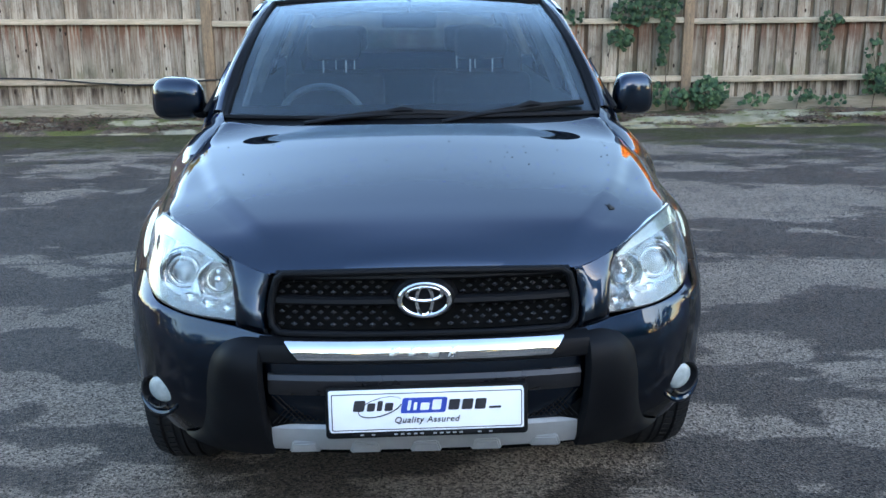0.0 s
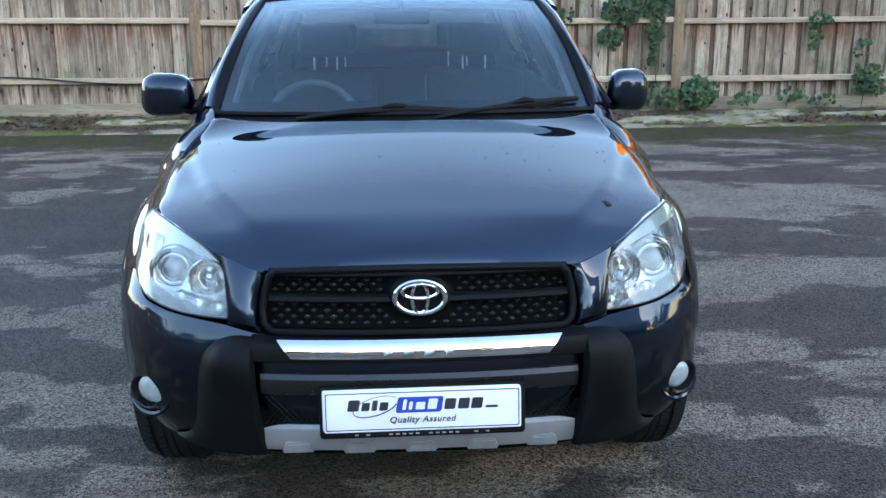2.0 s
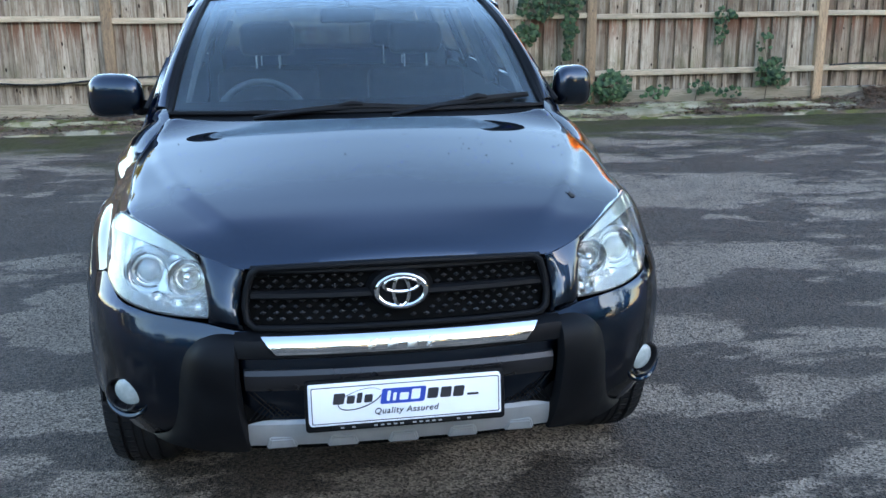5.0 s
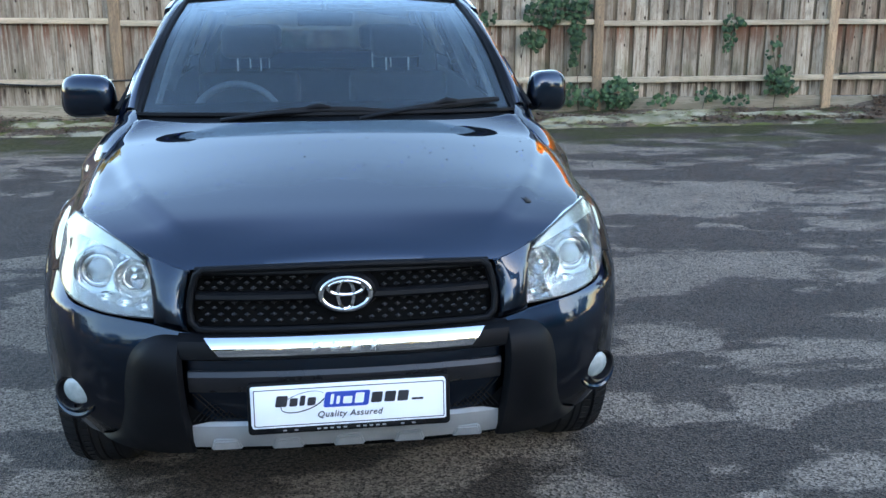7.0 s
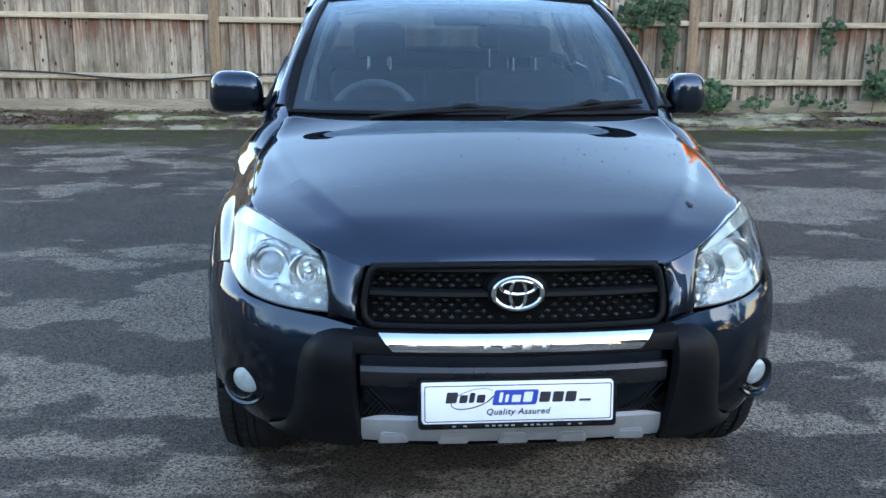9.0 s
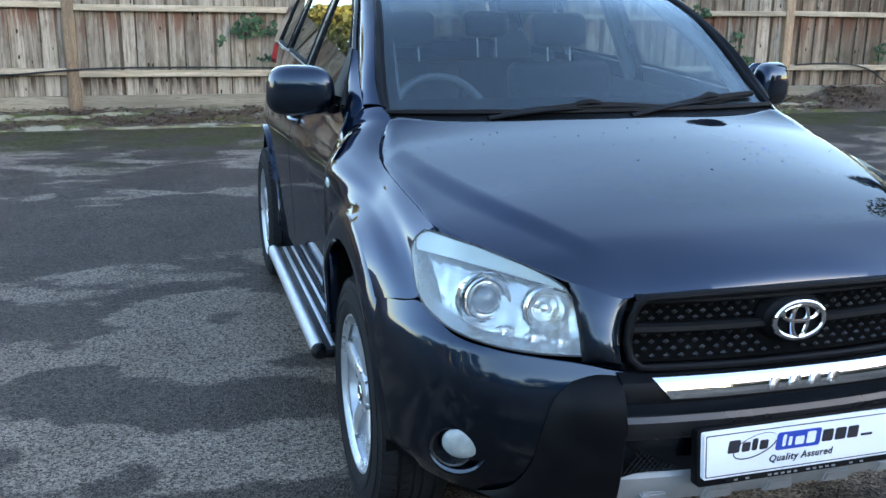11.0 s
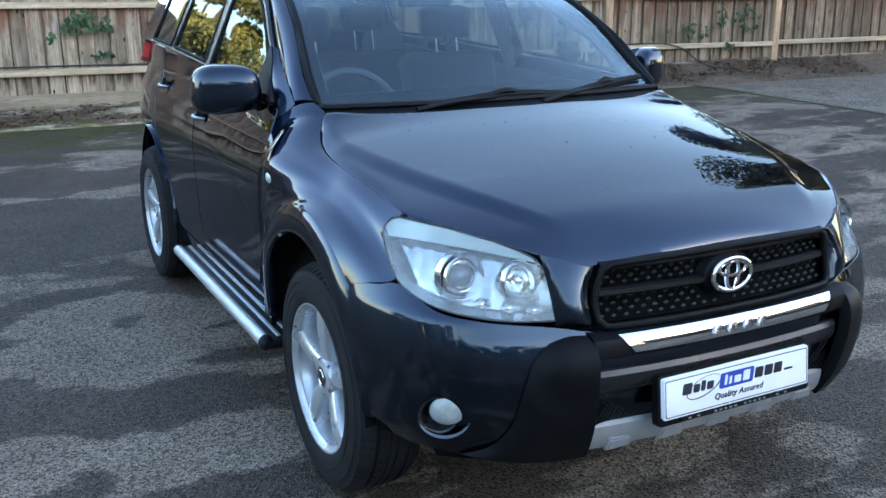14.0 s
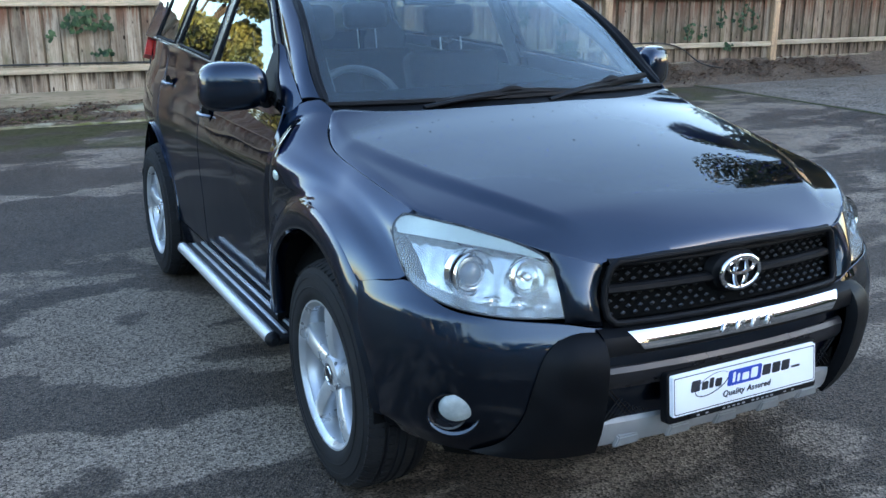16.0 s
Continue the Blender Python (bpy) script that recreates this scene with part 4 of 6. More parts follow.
    pillar("rear_pillar", 5.06, 5.14, 5.00, 5.08, GLOSS)
    pillar("tail_pillar", 5.72, 6.15, 5.60, 6.0)
    # chrome-edged waist strip
    ws = np.array([(glass_x(belt(y), y) + 0.012, y, belt(y) + 0.004) for y in np.linspace(3.42, 5.75, 30)])
    part("waist_strip", tube(sided(ws, sx), 0.005, 6), GLOSS, car)
    # near-black strips behind the door gaps in place of the shade there
    for ya, yb in ((4.26, 4.42), (5.10, 5.30)):
        part("door_gap_shade", sheet(sided(side_panel(ya, yb, 0.72, [belt(y) - 0.02 for y in np.linspace(ya, yb, 6)], 6, 10) - np.array([0.032, 0, 0]), sx), 0.006), DARK, car)
    # front pillar: outer face from the wing to the roof, beside the screen
    out = [(0.768, 3.262, 1.165), (0.760, 3.34, 1.212), (0.742, 3.46, 1.275), (0.714, 3.60, 1.365), (0.672, 3.77, 1.485), (0.634, 4.00, 1.580)]
    inn = [(0.7185, 3.208, 1.168), (0.716, 3.30, 1.237), (0.697, 3.40, 1.324), (0.653, 3.60, 1.443), (0.612, 3.82, 1.535), (0.594, 3.93, 1.564)]
    g = crown(coons([inn[0], (0.745, 3.235, 1.170), out[0]], [inn[-1], out[-1]], inn, out, 12, 26), 0.012, 0.8, 0.6)
    part("front_pillar", sheet(sided(g, sx), 0.02, sx < 0, edge=0.003), PAINT, car)
    part("door_frame", tube(sided(spline([(x + 0.002, y + 0.034, z - 0.012) for x, y, z in out[2:]], 24), sx), 0.015, 8), GLOSS, car)
    fore = [(0.766, 3.262, 1.156), (0.759, 3.35, 1.215), (0.742, 3.47, 1.283), (0.728, 3.54, 1.325)]
    seam = [(0.814, 3.405, 1.125), (0.794, 3.43, 1.190), (0.766, 3.485, 1.272), (0.741, 3.555, 1.332)]
    base = coons([fore[0], (0.811, 3.306, 1.110), seam[0]], [fore[-1], seam[-1]], fore, seam, 8, 12)
    part("pillar_base", sheet(sided(base, sx), 0.02, sx < 0), PAINT, car)
    sail = coons([seam[0], (0.832, 3.54, 1.150)], [seam[-1], (0.744, 3.575, 1.336)], seam, [(0.832, 3.54, 1.150), (0.800, 3.55, 1.22), (0.744, 3.575, 1.336)], 8, 12)
    part("mirror_sail", sheet(sided(sail + np.array([0.004, 0, 0]), sx), 0.02, sx < 0, edge=0.003), BLACK, car)
    # roof rail of the body
    cant = np.array([(glass_x(roof_z(y) - 0.03, y) - 0.012, y, roof_z(y) - 0.012) for y in np.linspace(3.86, 6.0, 24)])
    part("cant_rail", tube(sided(cant, sx), 0.032, 8), PAINT, car)


for sx, side in SIDES:
    build_fender(sx, side)
    build_side(sx, side)


def build_roof():
    ys = np.linspace(3.93, 6.12, 30)
    g = []
    for y in ys:
        w = float(glass_x(roof_z(y), y)) - 0.01
        lead = 0.06 * (1 - smooth(3.93, 4.3, y))
        g.append([(w * t, y - lead * (1 - t * t), float(roof_z(y)) + 0.06 * (1 - t * t) * (0.3 + 0.7 * smooth(3.9, 4.4, y))) for t in np.linspace(-1, 1, 25)])
    part("roof", sheet(np.array(g), 0.02), PAINT, car)
    g2 = np.array(g)
    g2[..., 2] -= 0.035
    g2[..., 0] *= 0.98
    part("head_lining", sheet(g2, 0.006), LINING, car)


build_roof()

# windscreen, with its printed black border
SC_B = [(-0.704, 3.180, 1.147), (-0.36, 3.112, 1.148), (0, 3.085, 1.148), (0.36, 3.112, 1.148), (0.704, 3.180, 1.147)]
SC_T = [(-0.590, 3.900, 1.564), (-0.30, 3.875, 1.584), (0, 3.865, 1.590), (0.30, 3.875, 1.584), (0.590, 3.900, 1.564)]
SC_L = [(-0.704, 3.180, 1.147), (-0.692, 3.300, 1.226), (-0.668, 3.440, 1.336), (-0.637, 3.600, 1.443), (-0.590, 3.900, 1.564)]
SC_R = [(-x, y, z) for x, y, z in SC_L]
screen = crown(coons(SC_B, SC_T, SC_L, SC_R, 32, 24), 0.026)
part("windscreen", sheet(screen, 0.005), GLASS, car).visible_shadow = False
sn = normals(screen)
ins = screen - sn * 0.009
for rows, cols in ((slice(0, 3), slice(0, 32)), (slice(22, 24), slice(0, 32)), (slice(0, 24), slice(0, 2)), (slice(0, 24), slice(30, 32))):
    part("screen_border", sheet(ins[rows, cols], 0.003), DARK, car)
seal = np.concatenate([screen[0], screen[1:, -1], screen[-1, -2::-1], screen[-2:0:-1, 0]]) + np.array([0, -0.002, 0.002])
part("screen_seal", tube(seal, 0.011, 6, closed=True), BLACK, car)

# cowl between bonnet and screen
cowl = coons([(-0.700, 3.118, 1.118), (0, 2.988, 1.112), (0.700, 3.118, 1.118)], [(-0.704, 3.182, 1.143), (0, 3.090, 1.148), (0.704, 3.182, 1.143)], [(-0.700, 3.118, 1.118), (-0.704, 3.182, 1.143)], [(0.700, 3.118, 1.118), (0.704, 3.182, 1.143)], 24, 4)
for sx in (-1, 1):
    # rubber moulding between screen and pillar
    pin = spline([(0.7185, 3.206, 1.166), (0.716, 3.30, 1.236), (0.697, 3.40, 1.322), (0.653, 3.60, 1.441), (0.612, 3.82, 1.533), (0.594, 3.93, 1.562)], 30)
    pout = spline(SC_R, 30)
    part("screen_moulding", sheet(sided(np.stack([pout, (pin + pout) / 2 + np.array([0.002, -0.002, 0.004]), pin]), sx), 0.008, sx < 0), BLACK, car)
part("cowl", sheet(cowl, 0.03), BLACK, car)

# tail: closed lower half, glazed upper half
part("tailgate", sheet(coons([(-0.73, 6.19, 0.45), (0, 6.30, 0.45), (0.73, 6.19, 0.45)], [(-0.69, 6.155, 1.275), (0, 6.275, 1.275), (0.69, 6.155, 1.275)], [(-0.73, 6.19, 0.45), (-0.69, 6.155, 1.275)], [(0.73, 6.19, 0.45), (0.69, 6.155, 1.275)], 12, 6), 0.03), PAINT, car)
part("rear_screen", sheet(coons([(-0.70, 6.15, 1.245), (0, 6.27, 1.245), (0.70, 6.15, 1.245)], [(-0.58, 6.06, 1.53), (0, 6.13, 1.57), (0.58, 6.06, 1.53)], [(-0.70, 6.15, 1.245), (-0.58, 6.06, 1.53)], [(0.70, 6.15, 1.245), (0.58, 6.06, 1.53)], 12, 6), 0.004), REARGLASS, car).visible_shadow = False
part("underbody", box(-0.55, 0.55, 2.45, 6.15, 0.26, 0.34, 0.02), DARK, car)
dam = nose(on_nose([(0, 0.30), (0.80, 0.285)], [(0, 0.40), (0.82, 0.40)], [(0, 0.30), (0, 0.40)], [(0.80, 0.285), (0.82, 0.40)], 40, 8), -0.03)
part("air_dam", sheet(np.concatenate([dam[:, :0:-1] * np.array([-1, 1, 1]), dam], 1), 0.01), DARK, car)
part("floor_pan", box(-0.82, 0.82, 3.1, 6.15, 0.40, 0.46, 0.02), DARK, car)
part("firewall", box(-0.80, 0.80, 3.06, 3.12, 0.34, 1.06, 0.01), DARK, car)

for sx in (-1, 1):
    part("rear_trim", sheet(sided(np.array([[(0.76, 5.6, 0.5), (0.72, 6.12, 0.5)], [(0.73, 5.6, 1.25), (0.68, 6.12, 1.25)], [(0.66, 5.75, 1.45), (0.60, 6.02, 1.45)]]), sx), 0.01), TRIM, car)

# ---------------------------------------------------------------- the car: front fittings
def ellipse(cx, cz, rx, rz, n=40, y=0.0):
    return [(cx + rx * math.cos(a), y, cz + rz * math.sin(a)) for a in np.linspace(0, 2 * math.pi, n, endpoint=False)]


MESHPLASTIC = mat("mesh_plastic", (0.022, 0.022, 0.024), (0.03, 0.03, 0.032), 30, 0.35, 0.45, 0, 0.1, 400)


def build_grille():
    half = on_nose([(0, 0.700), (0.395, 0.700)], [(0, 0.862), (0.375, 0.858)], [(0, 0.700), (0, 0.862)], [(0.395, 0.700), (0.413, 0.75), (0.400, 0.83), (0.375, 0.858)], 30, 12)
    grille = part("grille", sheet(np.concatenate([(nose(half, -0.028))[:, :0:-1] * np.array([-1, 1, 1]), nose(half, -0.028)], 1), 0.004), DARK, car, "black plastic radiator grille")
    # surround
    def rim(c, off):
        p = nose(np.array([(arc_of(abs(x)), z) for x, z in c]), off)
        p[:, 0] *= np.where(np.array(c)[:, 0] < 0, -1, 1)
        return p
    n = 14
    loop = [(x, 0.866 - 0.010 * (abs(x) / 0.38) ** 2) for x in np.linspace(-0.372, 0.372, n)] + [(0.392, 0.842), (0.406, 0.80), (0.412, 0.755), (0.405, 0.718), (0.385, 0.700)] + [(x, 0.698) for x in np.linspace(0.36, -0.36, n)] + [(-0.385, 0.700), (-0.405, 0.718), (-0.412, 0.755), (-0.406, 0.80), (-0.392, 0.842)]
    part("surround", tube(rim(loop, 0.004), 0.0105, 10, closed=True), BLACK, grille)
    # two broad cross bars
    for z, h in ((0.850, 0.011), (0.781, 0.012)):
        row = [nose(np.array([(arc_of(x), z + dz) for x in np.linspace(0, 0.397, 20)]), o) for dz, o in ((-h, -0.02), (-h, -0.004), (-h * 0.4, 0.004), (h * 0.5, 0.002), (h, -0.006), (h, -0.02))]
        row = np.array(row)
        part("cross_bar", sheet(np.concatenate([row[:, :0:-1] * np.array([-1, 1, 1]), row], 1), 0.0), BLACK, grille)
    # diamond mesh
    out = []
    for z0, z1, rows in ((0.801, 0.831, 3), (0.716, 0.763, 4)):
        for r in range(rows):
            z = z0 + (z1 - z0) * r / (rows - 1)
            k = 0
            while True:
                x = 0.035 * k + (0.0175 if r % 2 else 0)
                k += 1
                if x > 0.39:
                    break
                for s in ((1, -1) if x > 0 else (1,)):
                    q = nose(np.array([(arc_of(x), z)]), -0.010)[0] * np.array([s, 1, 1])
                    if (q[0] / 0.105) ** 2 + ((q[2] - 0.79) / 0.075) ** 2 > 1:
                        out.append(q)
    v, f = [], []
    for q in out:
        b = len(v)
        v += [tuple(q + np.array(d)) for d in ((0.0095, 0.008, 0), (0, 0.008, 0.0065), (-0.0095, 0.008, 0), (0, 0.008, -0.0065), (0, 0.001, 0.001))]
        f += [(b + i, b + (i + 1) % 4, b + 4) for i in range(4)]
    me = bpy.data.meshes.new("mesh_insert")
    me.from_pydata(v, [], f)
    me.materials.append(MESHPLASTIC)
    ob = new("mesh_insert", me)
    ob.parent, ob.matrix_parent_inverse = grille, world_of(grille).inverted()
    tagged(ob, "black diamond mesh insert", kind="stuff")
    # boss and oval badge
    boss = lathe([(0.001, -0.020), (0.060, -0.018), (0.078, -0.006), (0.088, 0.018)], 40, (0, 0, 0), "y")
    bmesh.ops.transform(boss, matrix=Matrix.Translation((0, 1.999, 0.790)) @ Matrix.Diagonal((1.05, 1, 0.74, 1)), verts=boss.verts)
    part("badge_boss", boss, BLACK, grille)
    badge = join(tube(ellipse(0, 0.790, 0.066, 0.044, 44, 1.974), 0.0080, 10, True), tube(ellipse(0, 0.790, 0.021, 0.041, 30, 1.973), 0.0062, 8, True), tube(ellipse(0, 0.808, 0.047, 0.0195, 30, 1.973), 0.0062, 8, True))
    part("oval_badge", badge, CHROME, grille, "chrome oval badge")


build_grille()


def build_guard():
    """The black moulded guard round the lower opening, with its bright strip and bar."""
    def lobe(off):
        c0 = [(0.432, 0.335), (0.52, 0.322), (0.73, 0.330)]
        c1 = [(0.432, 0.684), (0.48, 0.684), (0.527, 0.668)]
        d0 = [(0.432, 0.335), (0.432, 0.684)]
        d1 = [(0.73, 0.330), (0.655, 0.365), (0.610, 0.44), (0.585, 0.55), (0.562, 0.63), (0.527, 0.668)]
        g = on_nose(c0, c1, d0, d1, 18, 26)
        u, v = np.linspace(0, 1, 18)[None], np.linspace(0, 1, 26)[:, None]
        h = off * (1 - np.clip(np.abs(u * 1.0 - 0.0), 0, 1) ** 5) * (1 - np.clip((v - 0.7) / 0.3, 0, 1) ** 3) ** 0.5
        s = np.stack([nose(g[j:j + 1], 0)[0] for j in range(26)])
        base = nose(g, 0.004)
        # stand it forward, mostly along -y
        base[..., 1] -= h
        return base
    for sx, side in SIDES:
        part("guard_side", sheet(sided(lobe(0.052), sx), 0.03, sx < 0, edge=0.004), BLACK, car, "matt black bumper guard")
    # top beam
    def beam(prof, x1, n=20, rear=0.0):
        rows = []
        for z, y in prof:
            row = []
            for x in np.linspace(-x1, x1, n * 2 + 1):
                bow = float(np.interp(abs(x), _nose[:, 0], _nose[:, 1])) - 1.995
                row.append((x, y + bow * 0.75, z))
            rows.append(row)
        return np.array(rows)
    top = beam([(0.620, 2.02), (0.622, 1.945), (0.630, 1.930), (0.660, 1.930), (0.676, 1.938), (0.688, 1.962), (0.691, 2.02)], 0.445)
    guard = part("guard_beam", sheet(top, 0.0), BLACK, car)
    # bright strip
    rows = []
    for k, v in enumerate(np.linspace(0, 1, 9)):
        z = 0.640 + 0.046 * v
        x1 = 0.338 + 0.038 * v
        y = 1.921 + 0.004 * math.cos(math.pi * v) + 0.028 * v ** 2.2
        rows.append([(x, y + 0.75 * (float(np.interp(abs(x), _nose[:, 0], _nose[:, 1])) - 1.995), z) for x in np.linspace(-x1, x1, 40)])
    strip = part("bright_strip", sheet(np.array(rows), 0.006), CHROME, car, "chrome strip along the bumper guard")
    # raised plain blocks where the badge stands
    for x, w in ((-0.083, 0.030), (-0.030, 0.034), (0.024, 0.034), (0.075, 0.030)):
        b = box(-w / 2 + 0.004, w / 2 - 0.004, -0.0012, 0.003, -0.013, 0.013, 0.0008)
        sh = Matrix.Identity(4)
        sh[0][2] = 0.35
        bmesh.ops.transform(b, matrix=Matrix.Translation((x, 1.924, 0.661)) @ Matrix.Rotation(radians(-14), 4, "X") @ sh, verts=b.verts)
        part("raised_block", b, BADGE, strip)
    # cross bar over the plate
    rows = beam([(0.525, 2.0), (0.528, 1.955), (0.545, 1.944), (0.575, 1.942), (0.588, 1.950), (0.594, 1.968), (0.596, 2.02)], 0.425)
    part("lower_bar", sheet(rows, 0.0), GLOSS, car, "dark satin bumper cross bar")
    # meshes in the openings
    for z0, z1 in ((0.600, 0.618), (0.440, 0.520)):
        bars = []
        for i in range(58):
            x = -0.42 + i * 0.0148
            for d in (1, -1):
                h = z1 - z0
                p0, p1 = (x, 1.992, z0), (x + d * h * 0.9, 1.992, z1)
                if abs(p1[0]) < 0.425:
                    bars.append(tube([p0, p1], 0.0022, 4))
        ob = part("mesh_insert", join(*bars), BLACK, car)
        tagged(ob, kind="stuff")
    # near-black box for the shade deep in the openings
    part("opening_back", box(-0.435, 0.435, 2.006, 2.03, 0.40, 0.625), DARK, car)
    # silver skid plate
    n = 41
    rows = []
    for z, y in ((0.345, 2.06), (0.346, 2.004), (0.352, 1.992), (0.372, 1.982), (0.40, 1.976), (0.420, 1.976), (0.430, 1.984), (0.434, 2.005), (0.434, 2.05)):
        rows.append([(x, y + 0.7 * (float(np.interp(abs(x), _nose[:, 0], _nose[:, 1])) - 1.995), z) for x in np.linspace(-0.425, 0.425, n)])
    skid = part("skid_plate", sheet(np.array(rows), 0.0), SILVER, car, "silver skid plate")
    for x in (-0.335, -0.168, 0, 0.168, 0.335):
        y = 0.7 * (float(np.interp(abs(x), _nose[:, 0], _nose[:, 1])) - 1.995)
        b = bmesh.new()
        vs = [b.verts.new(c) for c in ((x - 0.045, 1.990 + y, 0.346), (x + 0.045, 1.990 + y, 0.346), (x + 0.034, 1.983 + y, 0.384), (x - 0.034, 1.983 + y, 0.384),
                                       (x - 0.040, 1.978 + y, 0.350), (x + 0.040, 1.978 + y, 0.350), (x + 0.031, 1.973 + y, 0.378), (x - 0.031, 1.973 + y, 0.378))]
        for q in ((4, 5, 6, 7), (0, 1, 5, 4), (1, 2, 6, 5), (2, 3, 7, 6), (3, 0, 4, 7)):
            b.faces.new([vs[i] for i in q])
        bmesh.ops.bevel(b, geom=b.edges[:], offset=0.004, segments=2, affect="EDGES")
        part("skid_rib", b, SILVER, skid)


build_guard()


def rounded(x0, x1, z0, z1, r, n=5):
    out = []
    for cx, cz, a in ((x1 - r, z1 - r, 0), (x0 + r, z1 - r, 90), (x0 + r, z0 + r, 180), (x1 - r, z0 + r, 270)):
        out += [(cx + r * math.cos(radians(a + 90 * k / n)), cz + r * math.sin(radians(a + 90 * k / n))) for k in range(n + 1)]
    return out


def build_plate():
    """Show plate on its holder. Built flat at y = 0, then leaned on the bumper."""
    lean = Matrix.Translation((0.002, 1.922, 0.4985)) @ Matrix.Rotation(radians(-0.35), 4, "Y") @ Matrix.Rotation(radians(-6), 4, "X")

    def put(name, bm, m, parent, label=""):
        bmesh.ops.transform(bm, matrix=lean, verts=bm.verts)
        return part(name, bm, m, parent, label)

    hold = put("plate_holder", prism(rounded(-0.272, 0.272, -0.075, 0.066, 0.012), 0.004, 0.030, 0.003), BLACK, car)
    plate = put("show_plate", prism(rounded(-0.260, 0.260, -0.0555, 0.0555, 0.006), -0.004, 0.0005, 0.001), WHITE, car, "white dealer show plate with black border")
    put("backing_plate", prism(rounded(-0.263, 0.258, -0.052, 0.0585, 0.006), 0.001, 0.006, 0.001), WHITE, plate)
    # border line
    o, i = rounded(-0.255, 0.255, -0.0505, 0.0505, 0.005), rounded(-0.2525, 0.2525, -0.048, 0.048, 0.004)
    bm = bmesh.new()
    A, B = [bm.verts.new((x, -0.0052, z)) for x, z in o], [bm.verts.new((x, -0.0052, z)) for x, z in i]
    for k in range(len(A)):
        bm.faces.new((A[k], A[(k + 1) % len(A)], B[(k + 1) % len(A)], B[k]))
    put("border_line", bm, INK, plate)

    def slab(x0, x1, z0, z1, m, name, r=0.002, y=-0.0056, slant=0.18):
        bm = prism(rounded(x0, x1, z0, z1, min(r, (z1 - z0) / 2.1, (x1 - x0) / 2.1)), y, -0.003)
        for v in bm.verts:
            v.co.x += slant * (v.co.z - (z0 + z1) / 2)
        put(name, bm, m, plate)

    # the firm's mark as plain shapes
    x = -0.196
    for w, h in ((0.030, 0.030), (0.021, 0.022), (0.014, 0.028), (0.022, 0.022)):
        slab(x, x + w, 0.002, 0.002 + h, INK, "mark_bar", 0.004)
        x += w + 0.006
    slab(-0.068, 0.052, -0.006, 0.036, INKBLUE, "mark_block", 0.006)
    for k, (x0, h) in enumerate(((-0.052, 0.028), (-0.036, 0.022), (-0.018, 0.020), (0.014, 0.028))):
        slab(x0, x0 + (0.009 if k < 2 else 0.024), 0.002, 0.002 + h, WHITE, "mark_bar", 0.003, -0.0062)
    for x0 in (0.058, 0.094, 0.129):
        slab(x0, x0 + 0.029, 0.000, 0.029, INK, "mark_bar", 0.004)
    slab(0.166, 0.198, 0.001, 0.007, INK, "mark_bar", 0.002)
    el = [(-0.125 + 0.060 * math.cos(a) * math.cos(0.28) - 0.024 * math.sin(a) * math.sin(0.28), -0.0056, 0.013 + 0.060 * math.cos(a) * math.sin(0.28) + 0.024 * math.sin(a) * math.cos(0.28)) for a in np.linspace(0.2, 5.9, 40)]
    put("mark_ring", tube(el, np.linspace(0.0006, 0.0018, 40), 4), INK, plate)
    # wording
    cu = bpy.data.curves.new("wording", "FONT")
    cu.body, cu.size, cu.align_x, cu.shear, cu.space_character = "Quality Assured", 0.0235, "CENTER", 0.25, 1.12
    cu.extrude, cu.offset = 0.0006, 0.0003
    tmp = bpy.data.objects.new("tmp", cu)
    scene.collection.objects.link(tmp)
    me = bpy.data.meshes.new_from_object(tmp.evaluated_get(bpy.context.evaluated_depsgraph_get()))
    bpy.data.objects.remove(tmp)
    me.transform(lean @ Matrix.Translation((-0.002, -0.0056, -0.032)) @ Matrix.Rotation(radians(90), 4, "X"))
    me.materials.clear()
    me.materials.append(INK)
    ob = new("wording", me)
    ob.parent, ob.matrix_parent_inverse = plate, world_of(plate).inverted()
    # strip under the plate with unreadable white characters
    strip = put("holder_strip", prism(rounded(-0.202, 0.202, -0.069, -0.057, 0.003), -0.006, 0.006, 0.001), BLACK, hold)
    xs = [-0.180, -0.150] + [-0.090 + 0.0175 * k for k in range(11) if k not in (5,)] + [0.135, 0.165]
    for x in xs:
        put("strip_bar", prism(rounded(x, x + 0.010, -0.0650, -0.0605, 0.001), -0.0066, -0.005), SILVER, strip)


build_plate()


